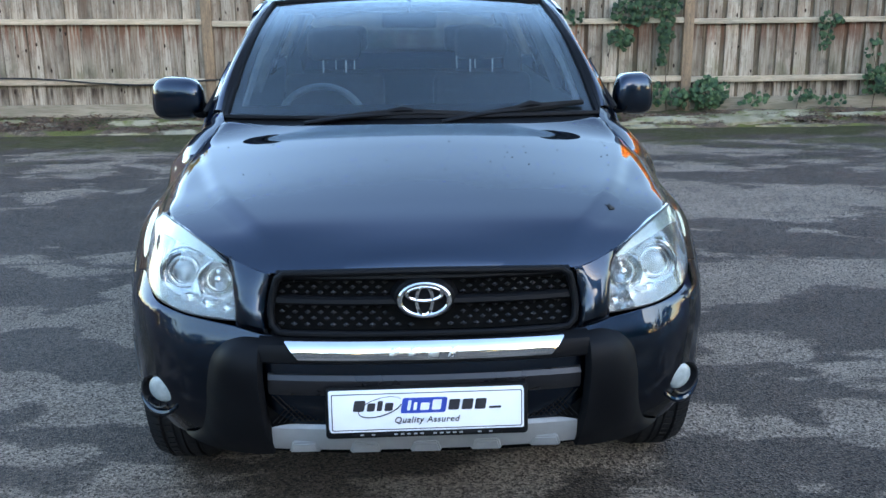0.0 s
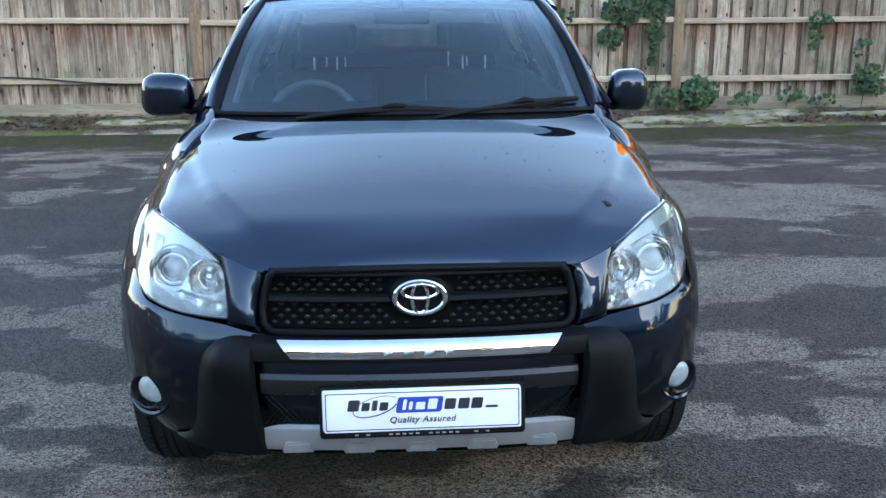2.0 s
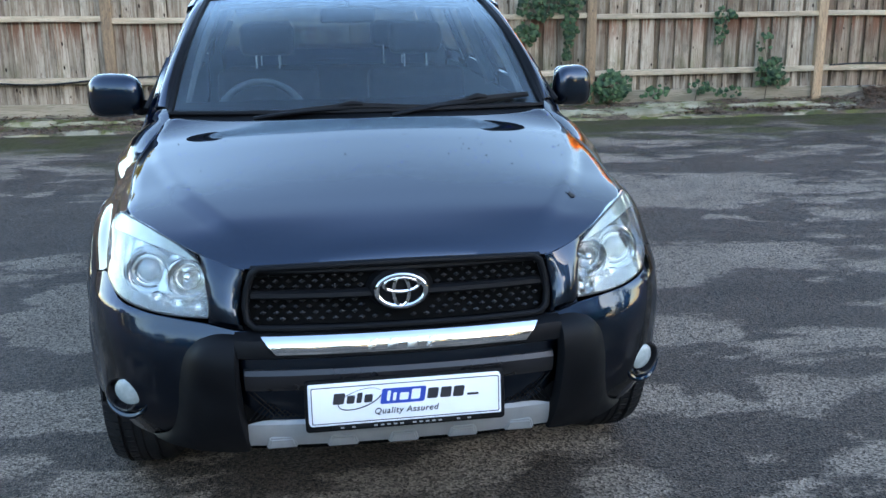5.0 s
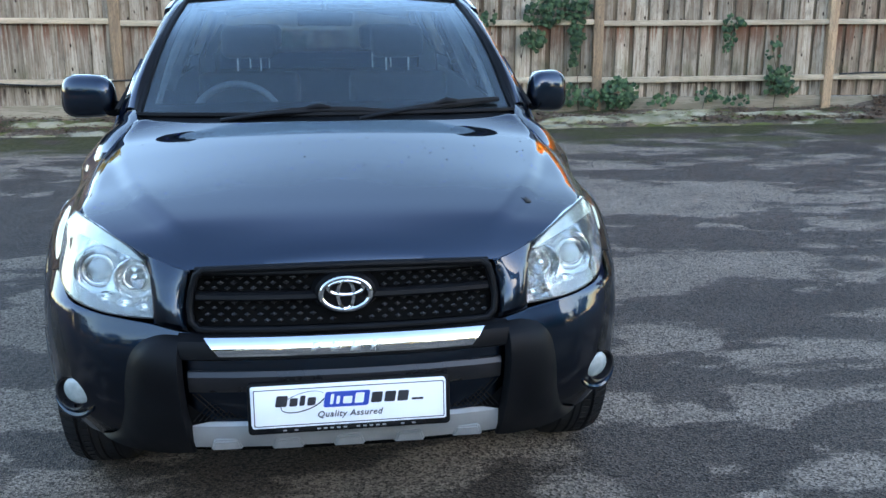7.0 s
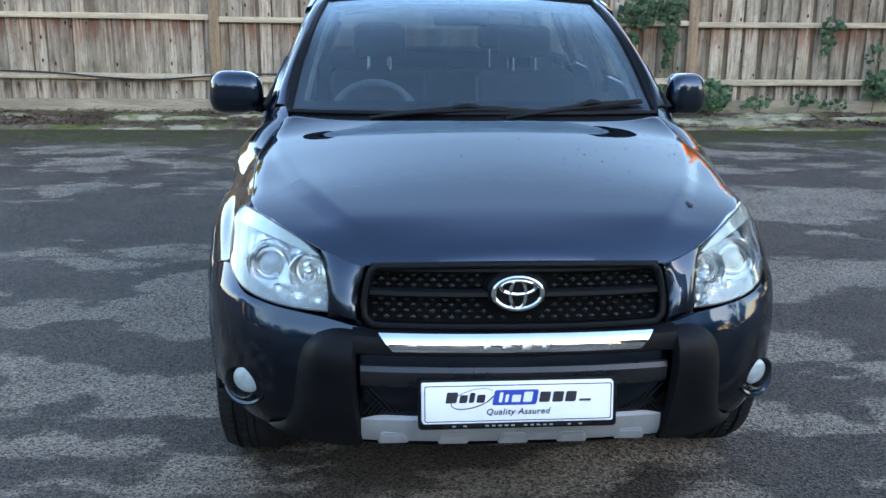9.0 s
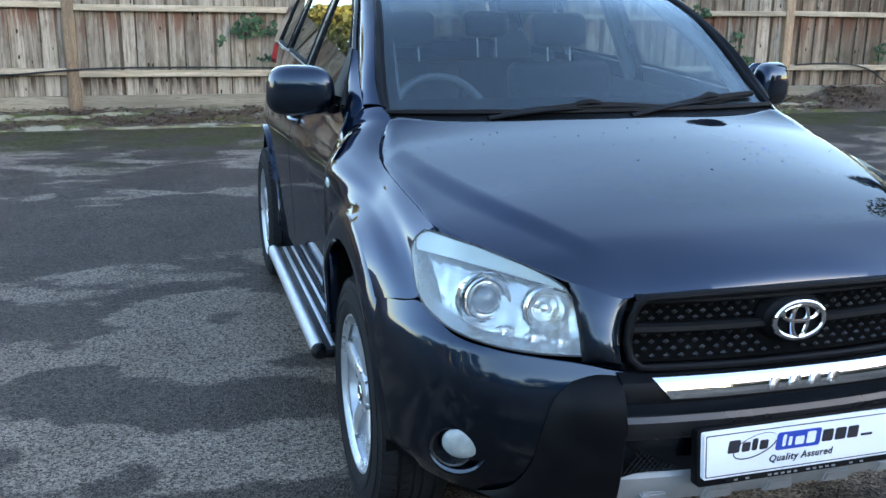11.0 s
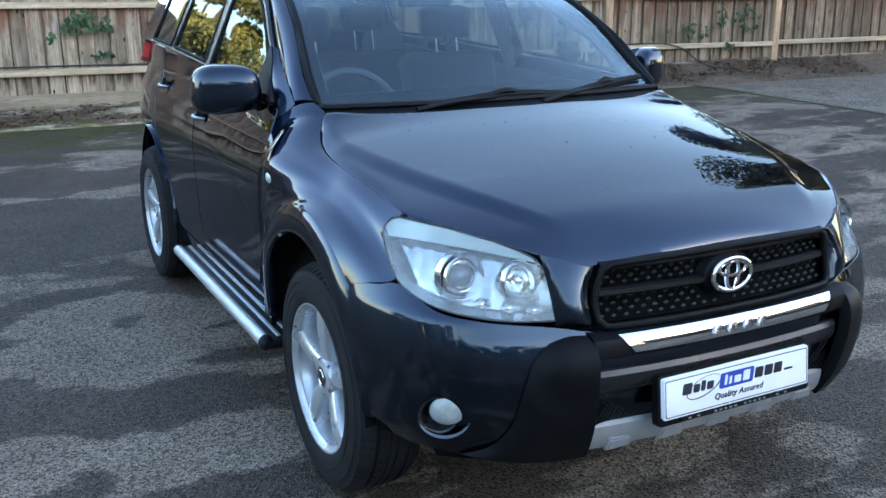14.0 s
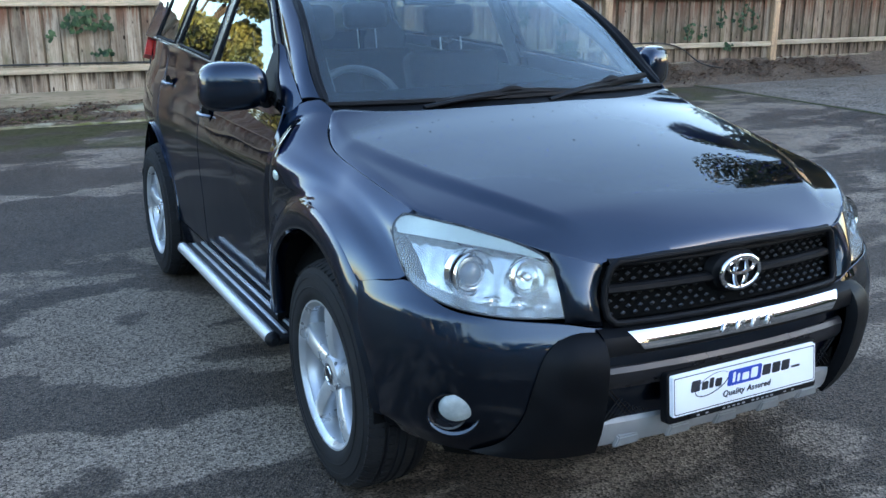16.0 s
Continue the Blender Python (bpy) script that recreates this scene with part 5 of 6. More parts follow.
def build_headlamp(sx, side):
    bot = [(0.508, 0.720), (0.60, 0.721), (0.70, 0.731), (0.77, 0.748), (0.803, 0.768)]
    top = [(0.538, 0.872), (0.575, 0.897), (0.635, 0.919), (0.70, 0.936), (0.782, 0.944)]
    inn = [(0.508, 0.720), (0.512, 0.78), (0.522, 0.835), (0.538, 0.868)]
    out = LAMP_OUT
    q = on_nose(bot, top, inn, out, 30, 22)
    face = crown(nose(q, 0.0), 0.014)
    flip = sx < 0
    lamp = part("headlamp", sheet(sided(nose(q, -0.10) * np.array([0.985, 1, 1]) + np.array([0, 0.01, 0]), sx), 0.006, flip), REFLECTOR_DIM, car, "clear-lens headlamp with twin round reflectors")
    # bowl walls: from the lens edge back
    ring = lambda g: np.concatenate([g[0], g[1:, -1], g[-1, -2::-1], g[-2:0:-1, 0]])
    a, b = ring(nose(q, -0.006)), ring(nose(q, -0.10) * np.array([0.985, 1, 1]) + np.array([0, 0.01, 0]))
    wall = np.stack([np.vstack([a, a[:1]]), np.vstack([(a + b) / 2, ((a + b) / 2)[:1]]), np.vstack([b, b[:1]])])
    part("housing", sheet(sided(wall, sx), 0.003), REFLECTOR_DIM, lamp)
    part("lens_rim", tube(sided(ring(nose(q, -0.002)), sx), 0.0024, 6, closed=True), GLOSS, lamp)
    le = part("lens", sheet(sided(face, sx), 0.004, flip), LENS, lamp)
    le.visible_shadow = False
    # frosted upper strip behind the lens
    fr = nose(on_nose([(0.542, 0.862), (0.62, 0.876), (0.71, 0.888), (0.808, 0.893)], [(0.544, 0.869), (0.60, 0.898), (0.68, 0.922), (0.775, 0.937)], [(0.542, 0.862), (0.544, 0.869)], [(0.808, 0.893), (0.805, 0.918), (0.775, 0.937)], 20, 7), -0.010)
    part("upper_reflector", sheet(sided(fr, sx), 0.004, flip), LENSMILK, lamp)
    # fluted reflector between the units
    nu, nv = 61, 20
    fq = nose(on_nose([(0.522, 0.728), (0.70, 0.738), (0.795, 0.772)], [(0.545, 0.858), (0.64, 0.872), (0.805, 0.890)], [(0.522, 0.728), (0.545, 0.858)], [(0.795, 0.772), (0.805, 0.890)], nu, nv), -0.046)
    u, v = np.linspace(0, 1, nu)[None], np.linspace(0, 1, nv)[:, None]
    fq[..., 1] += 0.0035 * np.abs(np.sin(math.pi * (9 * u + 2.0 * v))) + 0.018 * (2 * v - 1) ** 2
    part("facets", sheet(sided(fq, sx), 0.003, flip), REFLECTOR_DIM, lamp, sharp=25)
    # two round units
    for (x, z, d, nm) in ((0.690, 0.813, -0.012, "projector"), (0.573, 0.812, -0.010, "main_beam")):
        c = nose(np.array([(arc_of(x), z)]), d)[0]
        M = Matrix.Diagonal((sx, 1, 1, 1)) @ Matrix.Translation(Vector(c)) @ Matrix.Rotation(radians(-6), 4, "X")

        def put(name, bm, m, parent, label=""):
            bmesh.ops.transform(bm, matrix=M, verts=bm.verts)
            return part(name, bm, m, parent, label)

        if nm == "projector":
            un = put(nm, lathe([(0.060, 0.030), (0.0595, 0.004), (0.057, -0.003), (0.053, -0.001), (0.046, 0.010), (0.040, 0.016), (0.0385, 0.012), (0.036, 0.013), (0.035, 0.030)], 48, axis="y"), REFLECTOR, lamp)
            put("lens_ball", lathe([(0.036, 0.034), (0.035, 0.022), (0.031, 0.012), (0.024, 0.004), (0.014, -0.001), (0.001, -0.002)], 40, axis="y"), PROJ, un, "dark glass projector lens")
            put("bezel", lathe([(0.064, 0.034), (0.065, 0.014), (0.068, 0.012), (0.070, 0.036)], 48, axis="y"), REFLECTOR, un)
        else:
            un = put(nm, lathe([(0.056, 0.030), (0.0555, 0.002), (0.053, -0.003), (0.050, 0.002), (0.048, 0.016), (0.042, 0.034), (0.030, 0.046), (0.014, 0.050), (0.001, 0.050)], 48, axis="y"), REFLECTOR, lamp)
            put("bulb_shield", lathe([(0.013, 0.050), (0.013, 0.022), (0.011, 0.012), (0.006, 0.008), (0.001, 0.007)], 24, axis="y"), CHROME, un)
            put("ring", lathe([(0.036, 0.030), (0.036, 0.022), (0.033, 0.022), (0.032, 0.032)], 40, axis="y"), CHROME, un)
    # small indicator cells along the foot
    for x, z in ((0.548, 0.738), (0.605, 0.744), (0.665, 0.752), (0.730, 0.768)):
        c = nose(np.array([(arc_of(x), z)]), -0.026)[0]
        bm = lathe([(0.020, 0.012), (0.019, 0.0), (0.016, -0.004), (0.013, 0.002), (0.009, 0.010), (0.001, 0.012)], 20, axis="y")
        bmesh.ops.transform(bm, matrix=Matrix.Diagonal((sx, 1, 1, 1)) @ Matrix.Translation(c) @ Matrix.Diagonal((1.25, 1, 0.65, 1)), verts=bm.verts)
        part("indicator_cell", bm, REFLECTOR, lamp)


PROJ = mat("projector_lens", (0.05, 0.07, 0.10), (0.08, 0.10, 0.13), 30, 0.03, None, 0.2, 0, 100, coat=1.0)


def build_fog(sx, side):
    c = nose(np.array([(arc_of(0.752), 0.474)]), 0.0)[0]
    turn = Matrix.Translation(c) @ Matrix.Rotation(radians(28), 4, "Z")
    flipm = Matrix.Diagonal((sx, 1, 1, 1))
    cup = lathe([(0.060, -0.006), (0.054, -0.004), (0.048, 0.012), (0.040, 0.035), (0.001, 0.04)], 30, (0, 0, 0), "y")
    bmesh.ops.transform(cup, matrix=flipm @ turn @ Matrix.Translation((0.015, 0.0, -0.008)) @ Matrix.Diagonal((0.88, 1, 0.84, 1)), verts=cup.verts)
    fog = part("fog_lamp", cup, GLOSS, car, "round front fog lamp in a recess")
    lens = bmesh.new()
    bmesh.ops.create_uvsphere(lens, u_segments=28, v_segments=14, radius=1)
    bmesh.ops.transform(lens, matrix=flipm @ turn @ Matrix.Translation((-0.008, 0.000, 0.003)) @ Matrix.Diagonal((0.048, 0.017, 0.040, 1)), verts=lens.verts)
    part("lens", lens, FOGLENS, fog, "milky white lens")
    lip = [(0.064 * math.cos(a) * 1.1, -0.004, -0.010 + 0.060 * math.sin(a)) for a in np.linspace(radians(190), radians(350), 20)]
    lb = tube(lip, [0.002 + 0.009 * math.sin(math.pi * k / 19) for k in range(20)], 8)
    bmesh.ops.transform(lb, matrix=flipm @ turn, verts=lb.verts)
    part("recess_lip", lb, PAINT, fog)


for sx, side in SIDES:
    build_headlamp(sx, side)
    build_fog(sx, side)


# small dark leaf-shaped piece on the shoulder of the bonnet
lf = sheet(crown(coons([(-0.014, -0.010, 0), (0.004, -0.016, 0), (0.014, -0.006, 0)], [(-0.010, 0.014, 0), (-0.002, 0.006, 0), (0.012, 0.015, 0)], [(-0.014, -0.010, 0), (-0.008, 0.002, 0), (-0.010, 0.014, 0)], [(0.014, -0.006, 0), (0.009, 0.004, 0), (0.012, 0.015, 0)], 8, 8), 0.002), 0.0012)
bmesh.ops.transform(lf, matrix=Matrix.Translation((0.565, 2.309, 0.9652)) @ Vector((0.31, -0.34, 0.89)).to_track_quat("Z", "Y").to_matrix().to_4x4(), verts=lf.verts)
solo("bonnet_mark", lf, SPECK, "small dark leaf-shaped mark on the car bonnet", "leaf")


# ---------------------------------------------------------------- mirrors, wipers, steps
def build_mirror(sx, side):
    mid, half = (0.940, 0.118) if sx < 0 else (0.912, 0.096)      # the right one is turned in a little
    # a rounded-box shell, fuller at the foot and cut back towards the door
    bm = bmesh.new()
    bmesh.ops.create_uvsphere(bm, u_segments=40, v_segments=26, radius=1)
    pw = lambda v, e: math.copysign(abs(v) ** e, v)
    for v in bm.verts:
        x, y, z = v.co
        x, y, z = pw(x, 0.62), pw(y, 0.75), pw(z, 0.66)
        top = 0.5 + 0.5 * z
        px = mid + half * x * (1 - 0.10 * top) + 0.004 * top
        py = 3.488 + 0.040 * x + (0.080 if y < 0 else 0.045) * y
        pz = 1.195 + 0.085 * z * (1 + 0.06 * x) - 0.004 * x
        v.co = (sx * px, py, pz)
    shell = part("door_mirror", bm, PAINT, car, "body-coloured door mirror", sharp=70)
    gl = prism(rounded(mid - half * 0.6, mid + half * 0.76, 1.150, 1.272, 0.035), 3.545, 3.550)
    bmesh.ops.transform(gl, matrix=Matrix.Diagonal((sx, 1, 1, 1)), verts=gl.verts)
    part("mirror_glass", gl, CHROME, shell)
    arm = tube(sided(spline([(0.835, 3.42, 1.150), (0.865, 3.46, 1.158), (0.90, 3.49, 1.172)], 10), sx), [0.045, 0.042, 0.040, 0.038, 0.036, 0.034, 0.032, 0.03, 0.026, 0.02], 12, squash=0.7)
    part("mirror_foot", arm, BLACK, shell)


for sx, side in SIDES:
    build_mirror(sx, side)


def build_wiper(pivot, start, tip, mount):
    """Arm from its pivot to the mount, blade from start to tip, the mount's clip on it."""
    a, b, m = np.array(start), np.array(tip), np.array(mount)
    w = part("wiper", tube(spline([pivot, 0.5 * (np.array(pivot) + m) + (0, -0.008, 0.008), m], 16), np.linspace(0.013, 0.009, 16), 8, squash=0.7), BLACK, car, "black windscreen wiper")
    blade = spline([a, m + (0, 0.0, 0.006), b], 18)
    part("wiper_blade", tube(blade, np.concatenate([np.linspace(0.005, 0.012, 9), np.linspace(0.012, 0.008, 9)]), 6, squash=1.4), RUBBER, w)
    d = (b - a) / np.linalg.norm(b - a)
    part("wiper_clip", tube([m - d * 0.05 + (0, 0, 0.012), m + (0, 0, 0.020), m + d * 0.04 + (0, 0, 0.014)], (0.010, 0.015, 0.010), 8), BLACK, w)


build_wiper((-0.40, 3.070, 1.134), (-0.35, 3.085, 1.146), (0.253, 3.105, 1.153), (-0.042, 3.088, 1.160))
build_wiper((0.10, 3.060, 1.134), (0.165, 3.085, 1.148), (0.653, 3.205, 1.188), (0.44, 3.150, 1.168))


def build_step(sx, side):
    x0, x1, z = 0.80, 0.955, 0.372
    y0, y1 = 3.115, 4.50
    step = part("side_step", box(*sorted((sx * x0, sx * 0.945)), y0, y1, z - 0.02, z + 0.010, 0.006), BLACK, car, "aluminium-edged running board")
    part("step_tube", tube([(sx * 0.950, y, z) for y in np.linspace(y0 + 0.03, y1 - 0.02, 8)], 0.024, 14), ALU, step)
    part("end_cap", tube([(sx * 0.948, y0 - 0.005 + 0.012 * k, z - 0.001) for k in range(4)], (0.014, 0.024, 0.027, 0.027), 14), BLACK, step)
    part("end_cap", tube([(sx * 0.948, y1 + 0.008 - 0.012 * k, z - 0.001) for k in range(4)], (0.014, 0.024, 0.027, 0.027), 14), BLACK, step)
    for xa, xb in ((0.893, 0.908), (0.835, 0.868)):
        part("tread_strip", box(*sorted((sx * xa, sx * xb)), y0 + 0.03, y1 - 0.03, z + 0.0102, z + 0.0165, 0.002), ALU, step)
    for y in (3.35, 4.3):
        part("bracket", box(*sorted((sx * 0.70, sx * 0.90)), y - 0.02, y + 0.02, z - 0.05, z - 0.022, 0.004), BLACK, step)


for sx, side in SIDES:
    build_step(sx, side)


# ---------------------------------------------------------------- wheels
def build_wheel(sx, y, steer=0.0):
    X0 = 0.905                      # outer wall of the tyre
    M = Matrix.Translation((sx * (X0 - 0.1125), y, HUB_Z)) @ Matrix.Rotation(radians(steer), 4, "Z") @ Matrix.Diagonal((sx, 1, 1, 1))

    def put(name, bm, m, parent, label="", sharp=32, grow=1.045):
        bmesh.ops.transform(bm, matrix=M @ Matrix.Diagonal((1, grow, grow, 1)), verts=bm.verts)
        return part(name, bm, m, parent, label, sharp)

    wheel = put("wheel", lathe([(0.208, 0.086), (0.217, 0.094), (0.2215, 0.102), (0.227, 0.103), (0.226, 0.096), (0.214, 0.080), (0.207, 0.040), (0.206, 0.028)], 60), ALLOY, car, "silver five-spoke alloy wheel with a black tyre")
    put("tyre", lathe([(0.234, 0.100), (0.243, 0.108), (0.264, 0.1125), (0.276, 0.1120), (0.277, 0.1140), (0.280, 0.1140), (0.281, 0.1115), (0.306, 0.1085), (0.307, 0.1105), (0.322, 0.1075), (0.323, 0.1045), (0.338, 0.098), (0.347, 0.087), (0.3535, 0.076), (0.3555, 0.056), (0.350, 0.054), (0.350, 0.047), (0.358, 0.045), (0.358, 0.018), (0.355, 0.016), (0.355, 0.008), (0.362, 0.006), (0.362, -0.006),
                        (0.355, -0.008), (0.355, -0.016), (0.362, -0.018), (0.361, -0.045), (0.354, -0.047), (0.354, -0.054), (0.3605, -0.056), (0.358, -0.076), (0.350, -0.09), (0.33, -0.104), (0.27, -0.112), (0.224, -0.10)], 72), RUBBER, wheel, "worn black tyre", sharp=40, grow=1.0)
    # tread blocks on the shoulder
    v, f = [], []
    for k in range(72):
        th = 2 * math.pi * (k + 0.5) / 72
        for a0, a1, r0, r1 in ((0.058, 0.099, 0.3575, 0.3400), (-0.058, -0.099, 0.3575, 0.3400), (0.020, 0.043, 0.3580, 0.3580), (-0.020, -0.043, 0.3580, 0.3580)):
            b = len(v)
            for a, r in ((a0, r0), (a1, r1)):
                for s in (-0.031, 0.031):
                    for up in (-0.004, 0.0040):
                        v.append((a, (r + up) * math.cos(th + s), (r + up) * math.sin(th + s)))
            f += [tuple(b + i for i in q) for q in ((1, 3, 7, 5), (0, 1, 5, 4), (2, 3, 7, 6), (0, 2, 3, 1), (4, 5, 7, 6))]
    me = bpy.data.meshes.new("tread")
    me.from_pydata(v, [], f)
    me.transform(M)
    me.materials.append(RUBBER)
    ob = new("tread", me)
    ob.parent, ob.matrix_parent_inverse = wheel, world_of(wheel).inverted()
    tagged(ob, kind="stuff")
    put("brake_disc", lathe([(0.001, 0.01), (0.15, 0.01), (0.155, 0.0), (0.15, -0.012)], 40), BRAKE, wheel)
    put("barrel_back", lathe([(0.001, -0.03), (0.205, -0.03), (0.206, 0.028)], 40), DARK, wheel)
    for k in range(5):
        th = radians(90 + 72 * k)
        rows = []
        for r in np.linspace(0.045, 0.216, 12):
            q = (r - 0.045) / 0.171
            hw = 0.031 + 0.002 * math.sin(math.pi * q) + 0.008 * q ** 3
            ax = 0.074 + 0.012 * math.sin(math.pi * q * 0.8) + 0.006 * q
            row = []
            for t, d in ((-1.0, 0.060), (-0.98, 0.020), (-0.80, 0.007), (-0.45, 0.001), (0, 0.0), (0.45, 0.001), (0.80, 0.007), (0.98, 0.020), (1.0, 0.060)):
                w = t * hw
                row.append((ax - d, r * math.cos(th) - w * math.sin(th), r * math.sin(th) + w * math.cos(th)))
            rows.append(row)
        put("spoke", sheet(np.array(rows), 0.0), ALLOY, wheel)
    hub = put("hub", lathe([(0.062, 0.035), (0.060, 0.070), (0.052, 0.082), (0.034, 0.088), (0.032, 0.086)], 36), ALLOY, wheel)
    cap = put("centre_cap", lathe([(0.001, 0.0895), (0.022, 0.089), (0.031, 0.085), (0.032, 0.08)], 28), GLOSS, wheel, "dark centre cap with a bright ring")
    put("cap_ring", lathe([(0.018, 0.0900), (0.020, 0.0915), (0.023, 0.0915), (0.025, 0.0890)], 28), CHROME, cap)
    for k in range(5):
        th = radians(126 + 72 * k)
        nut = lathe([(0.001, 0.081), (0.009, 0.081), (0.010, 0.06)], 6, (0, 0.050 * math.cos(th), 0.050 * math.sin(th)))
        put("wheel_nut", nut, CHROME, wheel)


BRAKE = mat("brake_steel", (0.10, 0.095, 0.09), (0.06, 0.05, 0.045), 20, 0.5, 0.7, 0.6)
for sx in (-1, 1):
    for y in (HUB_F, HUB_R):
        build_wheel(sx, y)


# ---------------------------------------------------------------- cabin
def soft_box(x0, x1, y0, y1, z0, z1, r, tilt=0.0):
    bm = box(x0, x1, y0, y1, z0, z1, r, 4)
    if tilt:
        c = Vector(((x0 + x1) / 2, (y0 + y1) / 2, z0))
        bmesh.ops.rotate(bm, cent=c, matrix=Matrix.Rotation(radians(tilt), 3, "X"), verts=bm.verts)
    return bm


def build_seat(cx, y, w, rear=False):
    seat = part("rear_seat" if rear else "front_seat", soft_box(cx - w, cx + w, y - 0.05, y + 0.08, 0.70, 1.20 if rear else 1.245, 0.04, -14), SEAT, car, "dark grey cloth seat")
    part("cushion", soft_box(cx - w, cx + w, y - 0.50, y + 0.0, 0.58, 0.74, 0.05), SEAT, seat)
    for hx in ((cx,) if not rear else (cx - 0.36, cx + 0.36)):
        hy = y + 0.15
        part("headrest", soft_box(hx - 0.13, hx + 0.13, hy - 0.045, hy + 0.045, 1.295, 1.455, 0.04, -8), SEAT, seat)
        for d in (-0.055, 0.055):
            part("headrest_post", tube([(hx + d, hy - 0.03, 1.18), (hx + d, hy, 1.33)], 0.0042, 8), DARKMETAL, seat, "bright headrest post")


build_seat(-0.36, 4.17, 0.24)
build_seat(0.36, 4.17, 0.24)
build_seat(0.0, 5.20, 0.62, True)
dash = coons([(-0.70, 3.10, 1.08), (0, 3.02, 1.09), (0.70, 3.10, 1.08)], [(-0.70, 3.55, 1.10), (0, 3.52, 1.115), (0.70, 3.55, 1.10)], [(-0.70, 3.10, 1.08), (-0.70, 3.55, 1.10)], [(0.70, 3.10, 1.08), (0.70, 3.55, 1.10)], 20, 10)
dash = crown(dash, 0.015)
dsh = part("dashboard", sheet(dash, 0.30), DASH, car)
part("binnacle", soft_box(-0.54, -0.22, 3.40, 3.54, 1.05, 1.150, 0.035), DASH, dsh)
ring_m = Matrix.Translation((-0.385, 3.66, 1.045)) @ Matrix.Rotation(radians(-26), 4, "X")
circ = [ring_m @ Vector((0.187 * math.cos(a), 0, 0.187 * math.sin(a))) for a in np.linspace(0, 2 * math.pi, 48, endpoint=False)]
sw = part("steering_wheel", tube(circ, 0.016, 10, closed=True), DASH, car, "black steering wheel")
for a in (200, 340, 270):
    part("wheel_spoke", tube([ring_m @ Vector((0.03 * math.cos(radians(a)), 0, 0.03 * math.sin(radians(a)))), ring_m @ Vector((0.185 * math.cos(radians(a)), 0, 0.185 * math.sin(radians(a))))], 0.018, 8), TRIM, sw)
mb = soft_box(-0.12, 0.12, 3.80, 3.83, 1.455, 1.52, 0.012)
rm = part("rear_view_mirror", mb, BLACK, car)
part("mirror_stalk", tube([(0, 3.82, 1.51), (0, 3.83, 1.585)], 0.01, 8), BLACK, rm)
for sx in (-1, 1):
    part("door_card", sheet(sided(coons([(0.79, 3.3, 0.5), (0.78, 5.6, 0.5)], [(0.785, 3.3, 1.09), (0.755, 5.6, 1.20)], [(0.79, 3.3, 0.5), (0.785, 3.3, 1.09)], [(0.78, 5.6, 0.5), (0.755, 5.6, 1.20)], 12, 6), sx), 0.02), TRIM, car)
    part("inner_pillar", tube([(sx * 0.672, 3.22, 1.13), (sx * 0.632, 3.50, 1.33), (sx * 0.575, 3.93, 1.53)], 0.028, 8), LINING, car)
    part("inner_post", tube([(sx * 0.76, 4.35, 1.15), (sx * 0.59, 4.35, 1.55)], 0.035, 8), LINING, car)

# ---------------------------------------------------------------- edge of the yard
def build_bed():
    xs, ys = np.arange(-14, 18.01, 0.06), np.linspace(10.98, 11.70, 13)
    g = []
    for y in ys:
        v = (y - 10.98) / 0.72
        row = []
        for x in xs:
            h = 0.025 + 0.125 * v ** 0.8 + 0.035 * noise.fractal(Vector((x * 2.2, y * 5, 0)), 1.0, 2.0, 4)
            e = float(smooth(7.0, 8.0, x))
            h = h * (1 - 0.75 * e * (1 - v)) + 0.16 * e * v ** 2.2
            row.append((x, y + 0.05 * noise.noise(Vector((x * 0.8, 0, 3))) * (1 - v), 0.098 + (h if 0 < v else -0.02)))
        g.append(row)
    solo("planting_bed", sheet(np.array(g), 0.0), SOIL, "bare soil bank with moss and leaf litter under the fence", "soil bed", kind="structure")


